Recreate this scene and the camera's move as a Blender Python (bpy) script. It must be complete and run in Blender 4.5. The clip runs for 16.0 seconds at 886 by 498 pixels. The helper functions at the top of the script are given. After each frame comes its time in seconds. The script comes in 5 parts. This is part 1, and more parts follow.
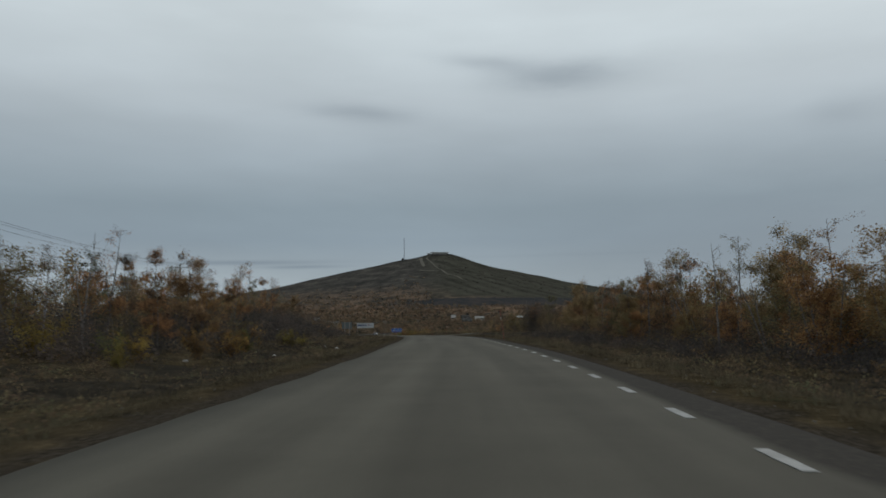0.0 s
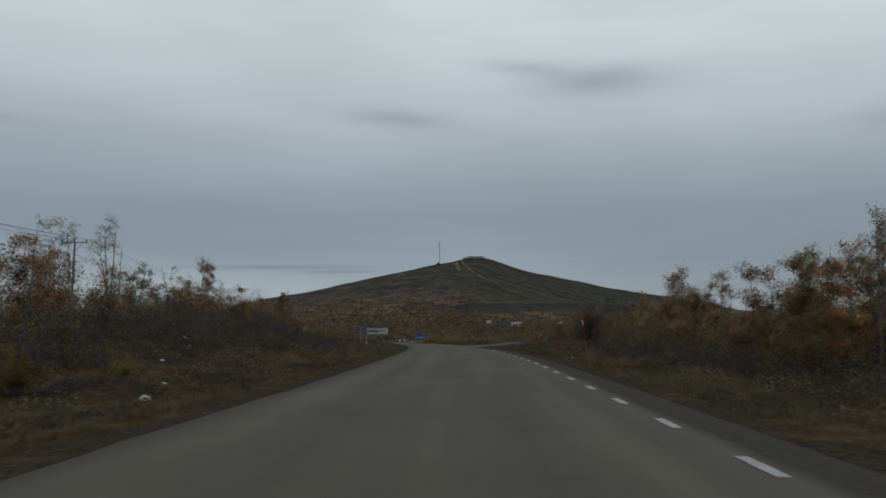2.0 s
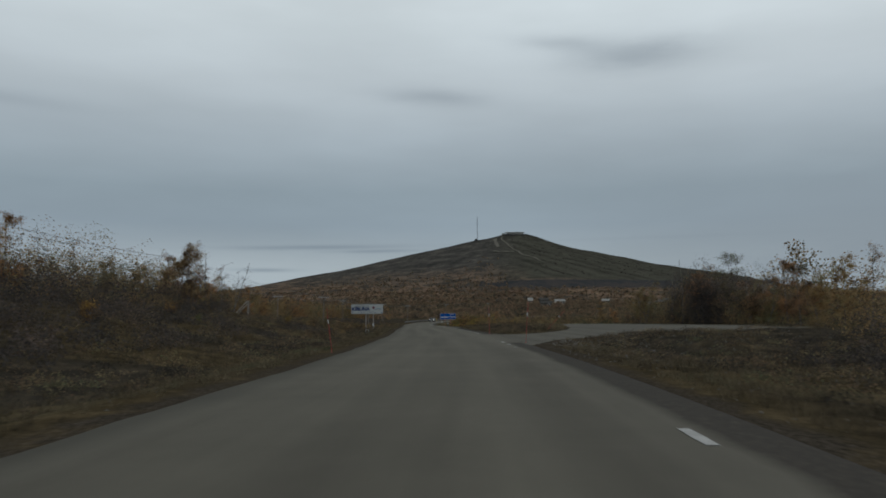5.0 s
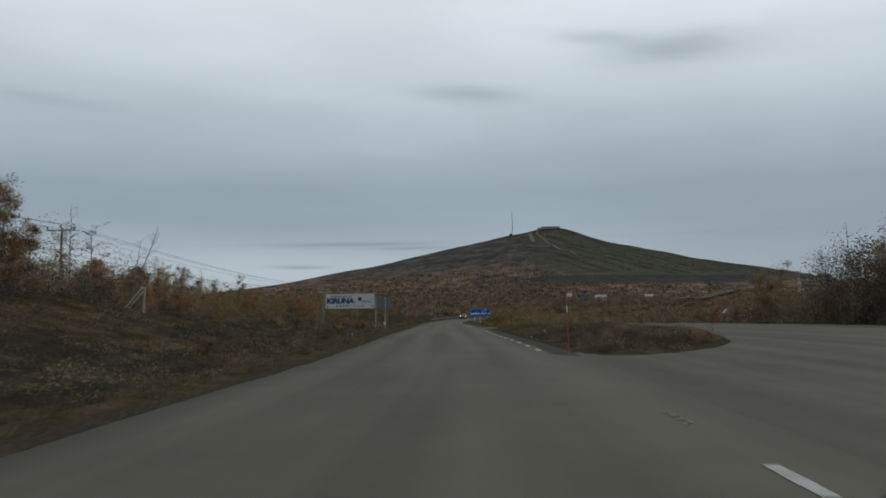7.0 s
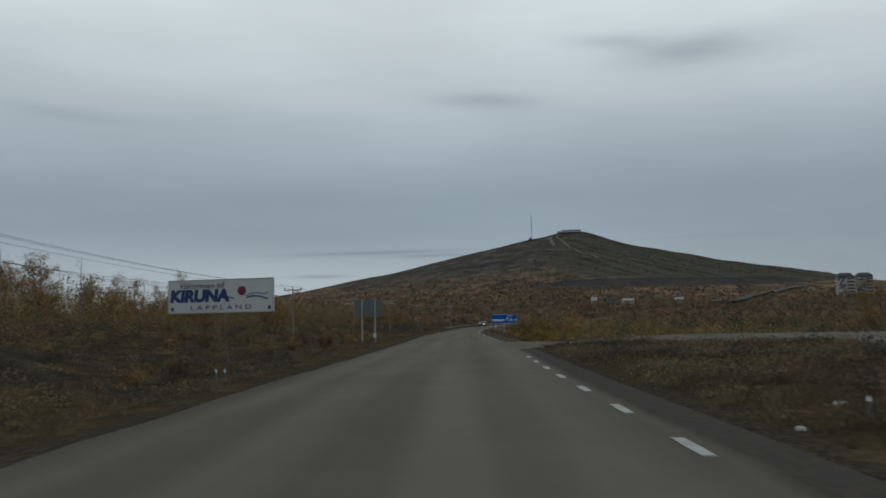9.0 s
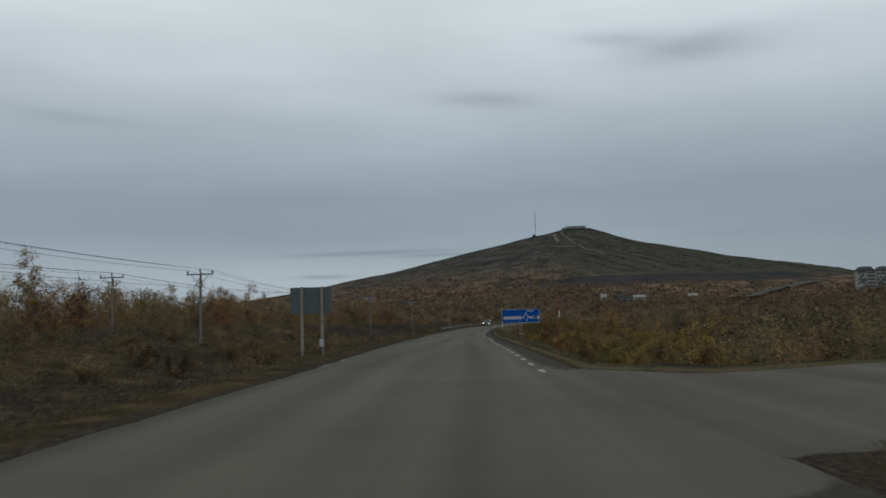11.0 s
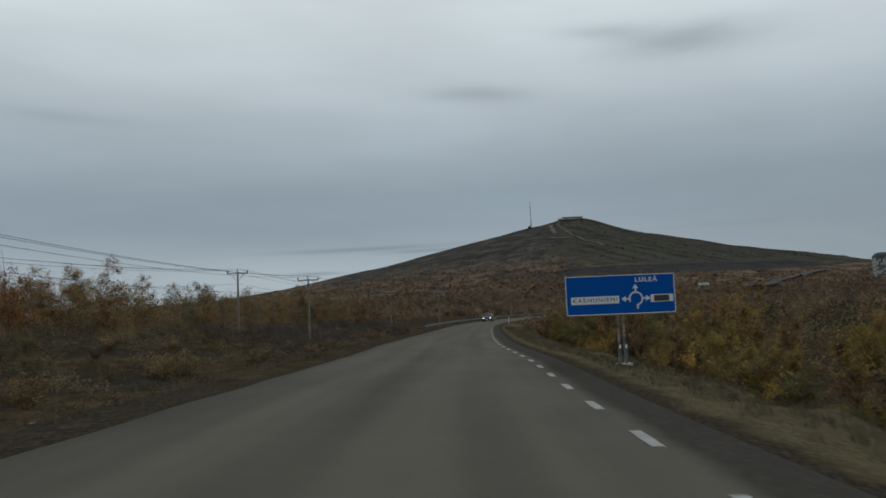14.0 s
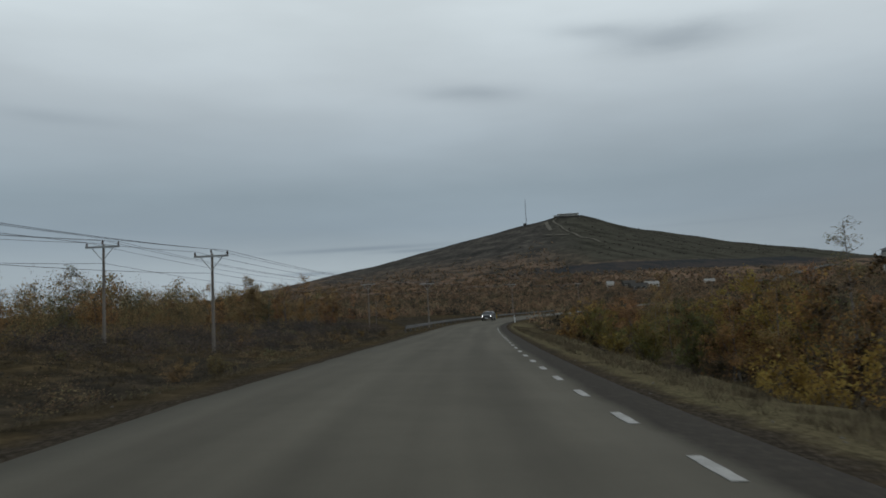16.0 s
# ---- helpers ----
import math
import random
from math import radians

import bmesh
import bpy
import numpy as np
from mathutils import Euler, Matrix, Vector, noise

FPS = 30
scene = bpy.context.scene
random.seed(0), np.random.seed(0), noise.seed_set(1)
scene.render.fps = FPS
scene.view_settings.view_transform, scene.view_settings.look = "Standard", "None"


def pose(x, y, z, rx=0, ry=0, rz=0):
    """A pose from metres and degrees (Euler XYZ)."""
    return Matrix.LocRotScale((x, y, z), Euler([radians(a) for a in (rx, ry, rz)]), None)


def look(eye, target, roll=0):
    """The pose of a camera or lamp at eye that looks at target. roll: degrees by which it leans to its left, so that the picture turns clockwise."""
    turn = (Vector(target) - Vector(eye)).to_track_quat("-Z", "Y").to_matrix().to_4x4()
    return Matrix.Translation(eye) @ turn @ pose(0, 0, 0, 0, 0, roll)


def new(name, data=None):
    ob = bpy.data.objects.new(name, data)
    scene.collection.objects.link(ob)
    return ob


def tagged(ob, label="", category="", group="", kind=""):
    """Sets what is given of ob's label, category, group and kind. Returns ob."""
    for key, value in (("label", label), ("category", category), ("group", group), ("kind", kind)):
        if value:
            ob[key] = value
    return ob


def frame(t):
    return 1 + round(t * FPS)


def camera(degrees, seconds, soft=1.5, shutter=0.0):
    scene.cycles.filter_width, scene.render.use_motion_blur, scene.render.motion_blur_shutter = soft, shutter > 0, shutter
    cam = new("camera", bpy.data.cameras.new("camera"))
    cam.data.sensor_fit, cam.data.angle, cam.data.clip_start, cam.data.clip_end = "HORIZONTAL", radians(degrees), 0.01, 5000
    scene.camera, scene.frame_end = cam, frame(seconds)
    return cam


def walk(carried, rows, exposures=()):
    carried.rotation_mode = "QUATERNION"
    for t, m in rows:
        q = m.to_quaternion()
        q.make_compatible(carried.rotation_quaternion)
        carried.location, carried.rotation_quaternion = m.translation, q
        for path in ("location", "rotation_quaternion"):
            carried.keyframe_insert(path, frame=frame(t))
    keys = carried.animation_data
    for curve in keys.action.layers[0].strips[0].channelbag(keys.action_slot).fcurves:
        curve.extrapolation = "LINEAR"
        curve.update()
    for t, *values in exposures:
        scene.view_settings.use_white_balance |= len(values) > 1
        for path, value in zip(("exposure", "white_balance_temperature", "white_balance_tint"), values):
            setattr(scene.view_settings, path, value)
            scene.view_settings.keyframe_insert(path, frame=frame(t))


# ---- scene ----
# ---- camera ----
cam = camera(60.0, 16.0, soft=1.7, shutter=0.22)
PATH = [
    (0.0, (0.000, 0.000, 1.155), (0.506, 9.923, 2.287), -0.66),
    (0.5, (0.645, 7.668, 1.307), (1.166, 17.610, 2.247), 0.27),
    (1.0, (1.264, 15.319, 1.454), (1.553, 25.246, 2.618), 0.09),
    (1.5, (1.843, 22.949, 1.591), (2.161, 32.862, 2.874), 0.92),
    (2.0, (2.386, 30.608, 1.721), (2.418, 40.535, 2.928), -0.07),
    (2.5, (2.888, 38.287, 1.833), (2.760, 48.226, 2.924), -1.12),
    (3.0, (3.315, 45.968, 1.928), (3.240, 55.875, 3.286), -0.40),
    (3.5, (3.654, 53.636, 2.020), (3.624, 63.567, 3.192), 0.76),
    (4.0, (3.884, 61.277, 2.108), (3.662, 71.198, 3.343), -0.43),
    (4.5, (3.989, 68.880, 2.188), (3.640, 78.815, 3.272), -0.34),
    (5.0, (3.983, 76.445, 2.248), (3.507, 86.391, 3.180), -0.33),
    (5.5, (3.879, 83.970, 2.290), (3.276, 93.921, 3.071), -0.40),
    (6.0, (3.691, 91.449, 2.321), (2.961, 101.402, 2.950), -0.57),
    (6.5, (3.432, 98.878, 2.347), (2.576, 108.829, 2.825), -0.88),
    (7.0, (3.118, 106.253, 2.375), (2.196, 116.170, 3.267), -0.38),
    (7.5, (2.752, 113.585, 2.403), (1.983, 123.509, 3.358), 1.49),
    (8.0, (2.302, 120.843, 2.440), (1.331, 130.761, 3.272), -0.57),
    (8.5, (1.834, 128.115, 2.494), (0.821, 138.022, 3.410), -0.57),
    (9.0, (1.312, 135.371, 2.531), (0.151, 145.254, 3.519), -1.17),
    (9.5, (0.784, 142.636, 2.546), (-0.385, 152.519, 3.532), -0.93),
    (10.0, (0.245, 149.863, 2.550), (-0.934, 159.744, 3.534), -0.92),
    (10.5, (-0.312, 156.999, 2.569), (-1.499, 166.880, 3.551), -1.13),
    (11.0, (-0.890, 163.996, 2.593), (-2.086, 173.876, 3.574), -1.63),
    (11.5, (-1.495, 170.806, 2.613), (-2.700, 180.685, 3.593), -2.54),
    (12.0, (-2.134, 177.379, 2.622), (-3.409, 187.251, 3.585), -3.46),
    (12.5, (-2.755, 184.111, 2.621), (-4.013, 193.974, 3.685), -2.63),
    (13.0, (-3.394, 190.795, 2.616), (-4.427, 200.696, 3.559), -1.54),
    (13.5, (-4.060, 197.445, 2.620), (-5.143, 207.346, 3.504), -2.50),
    (14.0, (-4.689, 204.055, 2.626), (-5.808, 213.950, 3.542), -2.40),
    (14.5, (-5.337, 210.542, 2.602), (-6.420, 220.441, 3.517), -1.61),
    (15.0, (-5.937, 216.845, 2.579), (-7.032, 226.750, 3.411), -1.93),
    (15.5, (-6.496, 223.113, 2.544), (-7.540, 233.016, 3.469), -2.22),
    (16.0, (-7.082, 229.253, 2.540), (-8.124, 239.157, 3.445), -2.74),
]
walk(cam, [(t, look(eye, target, roll)) for t, eye, target, roll in PATH],
     exposures=((0, 0.05), (3.5, -0.05), (5.0, 0.08), (6.6, 0.3), (7.2, 0.27), (8.0, 0.15), (9.0, 0.12), (16.0, 0.12)))

# ---- sky and light ----
world = bpy.data.worlds.new("overcast_sky")
scene.world = world
world.use_nodes = True
wt = world.node_tree
for n in list(wt.nodes):
    wt.nodes.remove(n)


def wnode(kind, **values):
    n = wt.nodes.new(kind)
    for k, v in values.items():
        n.inputs[k].default_value = v
    return n


def wmath(op, a, b=None, c=None):
    n = wt.nodes.new("ShaderNodeMath")
    n.operation = op
    for i, v in enumerate((a, b, c)):
        if v is None:
            continue
        if isinstance(v, (int, float)):
            n.inputs[i].default_value = v
        else:
            wt.links.new(v, n.inputs[i])
    return n.outputs[0]


def wmix(fac, a, b):
    n = wt.nodes.new("ShaderNodeMix")
    n.data_type = "RGBA"
    for sock, v in ((n.inputs[0], fac), (n.inputs[6], a), (n.inputs[7], b)):
        if isinstance(v, (int, float)):
            sock.default_value = v
        elif isinstance(v, tuple):
            sock.default_value = (*v, 1)
        else:
            wt.links.new(v, sock)
    return n.outputs[2]


SUN_EL, SUN_ROT = radians(28), radians(40)
coord = wnode("ShaderNodeTexCoord")
sep = wnode("ShaderNodeSeparateXYZ")
wt.links.new(coord.outputs["Generated"], sep.inputs[0])
sx, sy, sz = sep.outputs
azim = wmath("MULTIPLY", wmath("ARCTAN2", sx, sy), 180 / math.pi)
elev = wmath("MULTIPLY", wmath("ARCSINE", sz), 180 / math.pi)
# the grey cloud deck, from the horizon to the zenith
ramp = wt.nodes.new("ShaderNodeValToRGB")
wt.links.new(wmath("DIVIDE", elev, 90.0), ramp.inputs[0])
deck = ((0.0, (0.315, 0.37, 0.405)), (0.05, (0.29, 0.345, 0.385)), (0.078, (0.245, 0.305, 0.355)), (0.105, (0.245, 0.305, 0.35)),
        (0.15, (0.345, 0.405, 0.45)), (0.19, (0.45, 0.51, 0.55)), (0.25, (0.585, 0.655, 0.69)), (0.4, (0.66, 0.72, 0.75)), (1.0, (0.55, 0.60, 0.63)))
while len(ramp.color_ramp.elements) < len(deck):
    ramp.color_ramp.elements.new(0.5)
for e, (p, col) in zip(ramp.color_ramp.elements, deck):
    e.position, e.color = p, (*col, 1)
# soft large-scale unevenness of the deck
stretch = wnode("ShaderNodeMapping", Scale=(1.4, 1.4, 5.5))
wt.links.new(coord.outputs["Generated"], stretch.inputs[0])
big = wnode("ShaderNodeTexNoise", Scale=2.2, Detail=4.0, Roughness=0.5)
wt.links.new(stretch.outputs[0], big.inputs["Vector"])
uneven = wmath("MULTIPLY_ADD", big.outputs[0], 0.34, 0.83)
fine = wnode("ShaderNodeTexNoise", Scale=9.0, Detail=5.0, Roughness=0.6)
wt.links.new(stretch.outputs[0], fine.inputs["Vector"])
wob = wmath("MULTIPLY", wmath("SUBTRACT", fine.outputs[0], 0.5), 1.0)


def cloud(az, el, w, h, tilt=0.0, rag=1.2):
    """Soft mask of one cloud about a direction, half widths in degrees."""
    a = wmath("SUBTRACT", azim, az)
    e = wmath("SUBTRACT", wmath("SUBTRACT", elev, el), wmath("MULTIPLY", a, tilt))
    a = wmath("ADD", wmath("DIVIDE", a, w), wmath("MULTIPLY", wob, rag))
    e = wmath("ADD", wmath("DIVIDE", e, h), wmath("MULTIPLY", wob, rag * 1.6))
    d = wmath("ADD", wmath("MULTIPLY", a, a), wmath("MULTIPLY", e, e))
    return wmath("POWER", 2.718, wmath("MULTIPLY", d, -1.0))


sky_col = ramp.outputs[0]
tint = wt.nodes.new("ShaderNodeMix")
tint.data_type, tint.blend_type = "RGBA", "MULTIPLY"
tint.inputs[0].default_value = 1.0
comb = wnode("ShaderNodeCombineXYZ")
for i in range(3):
    wt.links.new(uneven, comb.inputs[i])
wt.links.new(sky_col, tint.inputs[6])
wt.links.new(comb.outputs[0], tint.inputs[7])
sky_col = tint.outputs[2]
# lighter gap under the deck near the horizon
sky_col = wmix(wmath("MULTIPLY", cloud(-17, 3.4, 15, 1.7, 0.0, 0.4), 0.6), sky_col, (0.40, 0.465, 0.505))
# darker scraps of lower cloud
for az, el, w, h, k, tilt in ((12.0, 18.9, 5.0, 1.05, 0.62, 0.0), (6.5, 20.0, 3.4, 0.6, 0.4, -0.12), (-3.2, 16.5, 4.0, 0.6, 0.5, -0.06),
                             (-33.0, 14.6, 4.5, 0.5, 0.35, -0.03), (31.0, 14.5, 2.5, 1.0, 0.35, 0.0), (-12.0, 5.45, 6.5, 0.17, 1.0, 0.02),
                             (-7.5, 5.2, 3.2, 0.12, 0.9, 0.02), (-15.8, 3.75, 2.0, 0.14, 0.75, 0.0), (16.0, 5.9, 9.0, 0.13, 0.3, 0.0), (29.0, 5.0, 15.0, 4.6, 0.95, 0.0)):
    sky_col = wmix(wmath("MULTIPLY", cloud(az, el, w, h, tilt, 0.55), k), sky_col, (0.24, 0.285, 0.325) if el > 10 else (0.215, 0.265, 0.31))
air = wt.nodes.new("ShaderNodeTexSky")
air.sky_type, air.sun_disc = "NISHITA", False
air.sun_elevation, air.sun_rotation = SUN_EL, SUN_ROT
bg_air = wnode("ShaderNodeBackground", Strength=0.05)
wt.links.new(air.outputs[0], bg_air.inputs[0])
bg_deck = wnode("ShaderNodeBackground", Strength=1.0)
wt.links.new(sky_col, bg_deck.inputs[0])
both = wt.nodes.new("ShaderNodeMixShader")
both.inputs[0].default_value = 0.97
wt.links.new(bg_air.outputs[0], both.inputs[1])
wt.links.new(bg_deck.outputs[0], both.inputs[2])
wout = wt.nodes.new("ShaderNodeOutputWorld")
wt.links.new(both.outputs[0], wout.inputs[0])

sun_data = bpy.data.lights.new("sun", "SUN")
sun_data.energy, sun_data.angle, sun_data.color = 0.5, radians(25), (1.0, 0.97, 0.93)
sun = new("sun", sun_data)
sun.matrix_world = look((0, 0, 0), (-math.sin(SUN_ROT) * math.cos(SUN_EL), -math.cos(SUN_ROT) * math.cos(SUN_EL), -math.sin(SUN_EL)))
sun.location = (0, 0, 400)


# ---- materials ----
def material(name, rough=0.8, metal=0.0, spec=0.3):
    m = bpy.data.materials.new(name)
    m.use_nodes = True
    b = m.node_tree.nodes["Principled BSDF"]
    b.inputs["Roughness"].default_value, b.inputs["Metallic"].default_value = rough, metal
    b.inputs["Specular IOR Level"].default_value = spec
    return m, m.node_tree, b


def add(nt, kind, **values):
    n = nt.nodes.new(kind)
    for k, v in values.items():
        n.inputs[k].default_value = v
    return n


def ramp_node(nt, fac, stops):
    r = nt.nodes.new("ShaderNodeValToRGB")
    while len(r.color_ramp.elements) < len(stops):
        r.color_ramp.elements.new(0.5)
    for e, (p, col) in zip(r.color_ramp.elements, stops):
        e.position, e.color = p, (*col, 1)
    nt.links.new(fac, r.inputs[0])
    return r.outputs[0]


def blend(nt, fac, a, b, mode="MIX"):
    n = nt.nodes.new("ShaderNodeMix")
    n.data_type, n.blend_type = "RGBA", mode
    for sock, v in ((n.inputs[0], fac), (n.inputs[6], a), (n.inputs[7], b)):
        if isinstance(v, (int, float)):
            sock.default_value = v
        elif isinstance(v, tuple):
            sock.default_value = (*v, 1)
        else:
            nt.links.new(v, sock)
    return n.outputs[2]


def calc(nt, op, a, b=None, c=None):
    n = nt.nodes.new("ShaderNodeMath")
    n.operation = op
    for i, v in enumerate((a, b, c)):
        if v is None:
            continue
        if isinstance(v, (int, float)):
            n.inputs[i].default_value = v
        else:
            nt.links.new(v, n.inputs[i])
    return n.outputs[0]


def place(nt, scale=(1, 1, 1)):
    g = nt.nodes.new("ShaderNodeNewGeometry")
    mp = add(nt, "ShaderNodeMapping", Scale=scale)
    nt.links.new(g.outputs["Position"], mp.inputs[0])
    return mp.outputs[0]


def grain(nt, where, scale, detail=4.0, rough=0.6):
    n = add(nt, "ShaderNodeTexNoise", Scale=scale, Detail=detail, Roughness=rough)
    nt.links.new(where, n.inputs["Vector"])
    return n.outputs[0]


def bumped(nt, b, height, strength=0.5, distance=0.02):
    bp = add(nt, "ShaderNodeBump", Strength=strength, Distance=distance)
    nt.links.new(height, bp.inputs["Height"])
    nt.links.new(bp.outputs[0], b.inputs["Normal"])


def plain(name, col, rough=0.6, metal=0.0, vary=0.25, scale=12.0, spec=0.4, emit=None):
    """A painted, wooden or metal surface with fine grain and larger soiling."""
    m, nt, b = material(name, rough, metal, spec)
    tc = nt.nodes.new("ShaderNodeTexCoord").outputs["Object"]
    small, large = grain(nt, tc, scale, 5.0), grain(nt, tc, scale / 9, 3.0)
    f = calc(nt, "ADD", calc(nt, "MULTIPLY", small, 0.5), calc(nt, "MULTIPLY", large, 0.5))
    lo, hi = tuple(c * (1 - vary) for c in col), tuple(min(1, c * (1 + vary)) for c in col)
    nt.links.new(ramp_node(nt, f, ((0.3, lo), (0.7, hi))), b.inputs["Base Color"])
    bumped(nt, b, small, 0.25, 0.004)
    if emit:
        b.inputs["Emission Color"].default_value, b.inputs["Emission Strength"].default_value = (*emit[0], 1), emit[1]
    return m


def faded(stops, keep, gain):
    """The same colours, greyer and lighter; on the mountain this paints in haze."""
    out = []
    for p, c in stops:
        g = 0.3 * c[0] + 0.6 * c[1] + 0.1 * c[2]
        out.append((p, tuple(gain * (g + (x - g) * keep) for x in c)))
    return out


def leafy(name, stops, per="object", keep=0.72, gain=1.55, spread=2.2, tufts=1.5, depth=4.2):
    """Foliage: one tone a plant (or patch), a little different for each leaf."""
    m, nt, b = material(name, 0.85, 0.0, 0.05)
    geo = nt.nodes.new("ShaderNodeNewGeometry")
    if per == "object":
        tone = nt.nodes.new("ShaderNodeObjectInfo").outputs["Random"]
    else:
        tone = calc(nt, "MULTIPLY_ADD", grain(nt, place(nt), per, 3.0, 0.7), spread, 0.5 - spread / 2)
    tone = calc(nt, "ADD", tone, calc(nt, "MULTIPLY", calc(nt, "SUBTRACT", geo.outputs["Random Per Island"], 0.5), 0.26))
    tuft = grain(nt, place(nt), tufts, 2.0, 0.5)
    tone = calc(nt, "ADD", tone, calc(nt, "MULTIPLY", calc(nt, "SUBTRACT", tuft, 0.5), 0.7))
    col = ramp_node(nt, tone, faded(stops, keep, gain))
    # tuft noise also darkens patches, painting in the shade between leaf clumps
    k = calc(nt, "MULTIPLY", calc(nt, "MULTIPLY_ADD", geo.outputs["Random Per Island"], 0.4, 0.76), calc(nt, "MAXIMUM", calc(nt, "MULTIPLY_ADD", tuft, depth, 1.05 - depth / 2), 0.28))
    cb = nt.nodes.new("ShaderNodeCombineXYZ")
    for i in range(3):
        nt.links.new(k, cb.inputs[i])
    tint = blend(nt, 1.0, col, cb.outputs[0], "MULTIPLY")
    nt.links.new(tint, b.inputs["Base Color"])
    thin = nt.nodes.new("ShaderNodeBsdfTranslucent")
    nt.links.new(tint, thin.inputs["Color"])
    both = add(nt, "ShaderNodeMixShader", Fac=0.4)
    nt.links.new(b.outputs[0], both.inputs[1])
    nt.links.new(thin.outputs[0], both.inputs[2])
    out = next(n for n in nt.nodes if n.bl_idname == "ShaderNodeOutputMaterial")
    nt.links.new(both.outputs[0], out.inputs["Surface"])
    return m


AUTUMN = ((0.0, (0.060, 0.050, 0.036)), (0.18, (0.125, 0.068, 0.036)), (0.40, (0.180, 0.090, 0.038)), (0.62, (0.170, 0.102, 0.042)), (0.84, (0.115, 0.088, 0.042)), (1.0, (0.066, 0.070, 0.038)))
YELLOWS = ((0.0, (0.050, 0.042, 0.026)), (0.22, (0.125, 0.070, 0.030)), (0.45, (0.205, 0.135, 0.036)), (0.7, (0.145, 0.114, 0.034)), (1.0, (0.062, 0.068, 0.030)))
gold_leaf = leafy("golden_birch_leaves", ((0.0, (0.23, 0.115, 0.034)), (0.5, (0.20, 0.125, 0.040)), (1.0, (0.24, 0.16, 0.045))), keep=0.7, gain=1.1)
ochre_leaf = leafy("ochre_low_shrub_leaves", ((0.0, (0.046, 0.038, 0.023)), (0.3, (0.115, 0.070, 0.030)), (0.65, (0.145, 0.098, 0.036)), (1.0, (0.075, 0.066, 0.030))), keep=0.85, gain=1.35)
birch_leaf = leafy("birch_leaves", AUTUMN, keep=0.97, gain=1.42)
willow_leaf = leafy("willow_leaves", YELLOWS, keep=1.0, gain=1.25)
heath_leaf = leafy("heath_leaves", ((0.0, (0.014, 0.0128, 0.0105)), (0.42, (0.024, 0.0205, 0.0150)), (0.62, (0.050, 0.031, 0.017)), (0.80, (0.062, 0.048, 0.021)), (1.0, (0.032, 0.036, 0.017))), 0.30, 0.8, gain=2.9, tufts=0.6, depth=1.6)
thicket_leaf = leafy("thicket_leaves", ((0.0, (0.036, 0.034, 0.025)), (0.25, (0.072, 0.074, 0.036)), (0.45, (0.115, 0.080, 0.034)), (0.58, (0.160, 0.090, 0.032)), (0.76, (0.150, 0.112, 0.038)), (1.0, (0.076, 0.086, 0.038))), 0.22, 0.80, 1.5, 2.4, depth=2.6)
dark_leaf = leafy("dark_scrub_and_shade", ((0.0, (0.018, 0.0165, 0.0155)), (0.5, (0.031, 0.026, 0.023)), (1.0, (0.055, 0.037, 0.027))), 0.25, gain=2.3, tufts=0.6, depth=1.8)
# lightened and greyed: distance haze painted into the far leaves
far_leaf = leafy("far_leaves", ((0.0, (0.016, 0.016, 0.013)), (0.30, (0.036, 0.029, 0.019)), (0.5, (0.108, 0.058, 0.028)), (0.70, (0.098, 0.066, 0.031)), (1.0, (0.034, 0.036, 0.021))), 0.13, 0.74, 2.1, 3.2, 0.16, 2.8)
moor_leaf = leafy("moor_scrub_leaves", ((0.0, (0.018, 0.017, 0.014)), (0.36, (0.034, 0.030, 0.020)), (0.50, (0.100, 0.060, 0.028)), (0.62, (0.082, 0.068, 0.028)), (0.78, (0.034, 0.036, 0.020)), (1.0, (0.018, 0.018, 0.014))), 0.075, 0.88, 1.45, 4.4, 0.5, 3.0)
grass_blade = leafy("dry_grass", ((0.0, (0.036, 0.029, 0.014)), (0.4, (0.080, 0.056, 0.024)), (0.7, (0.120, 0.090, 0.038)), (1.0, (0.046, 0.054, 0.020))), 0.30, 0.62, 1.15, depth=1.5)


def bark_material():
    m, nt, b = material("birch_bark", 0.85, 0.0, 0.2)
    tc = nt.nodes.new("ShaderNodeTexCoord").outputs["Object"]
    mp = add(nt, "ShaderNodeMapping", Scale=(3, 3, 11))
    nt.links.new(tc, mp.inputs[0])
    f = grain(nt, mp.outputs[0], 2.5, 5.0)
    nt.links.new(ramp_node(nt, f, ((0.35, (0.05, 0.042, 0.036)), (0.55, (0.15, 0.135, 0.12)), (0.75, (0.30, 0.28, 0.26)))), b.inputs["Base Color"])
    bumped(nt, b, f, 0.4, 0.01)
    return m


bark = bark_material()
twig_mat = plain("dark_twigs", (0.075, 0.058, 0.048), 0.9, 0, 0.35, 20)


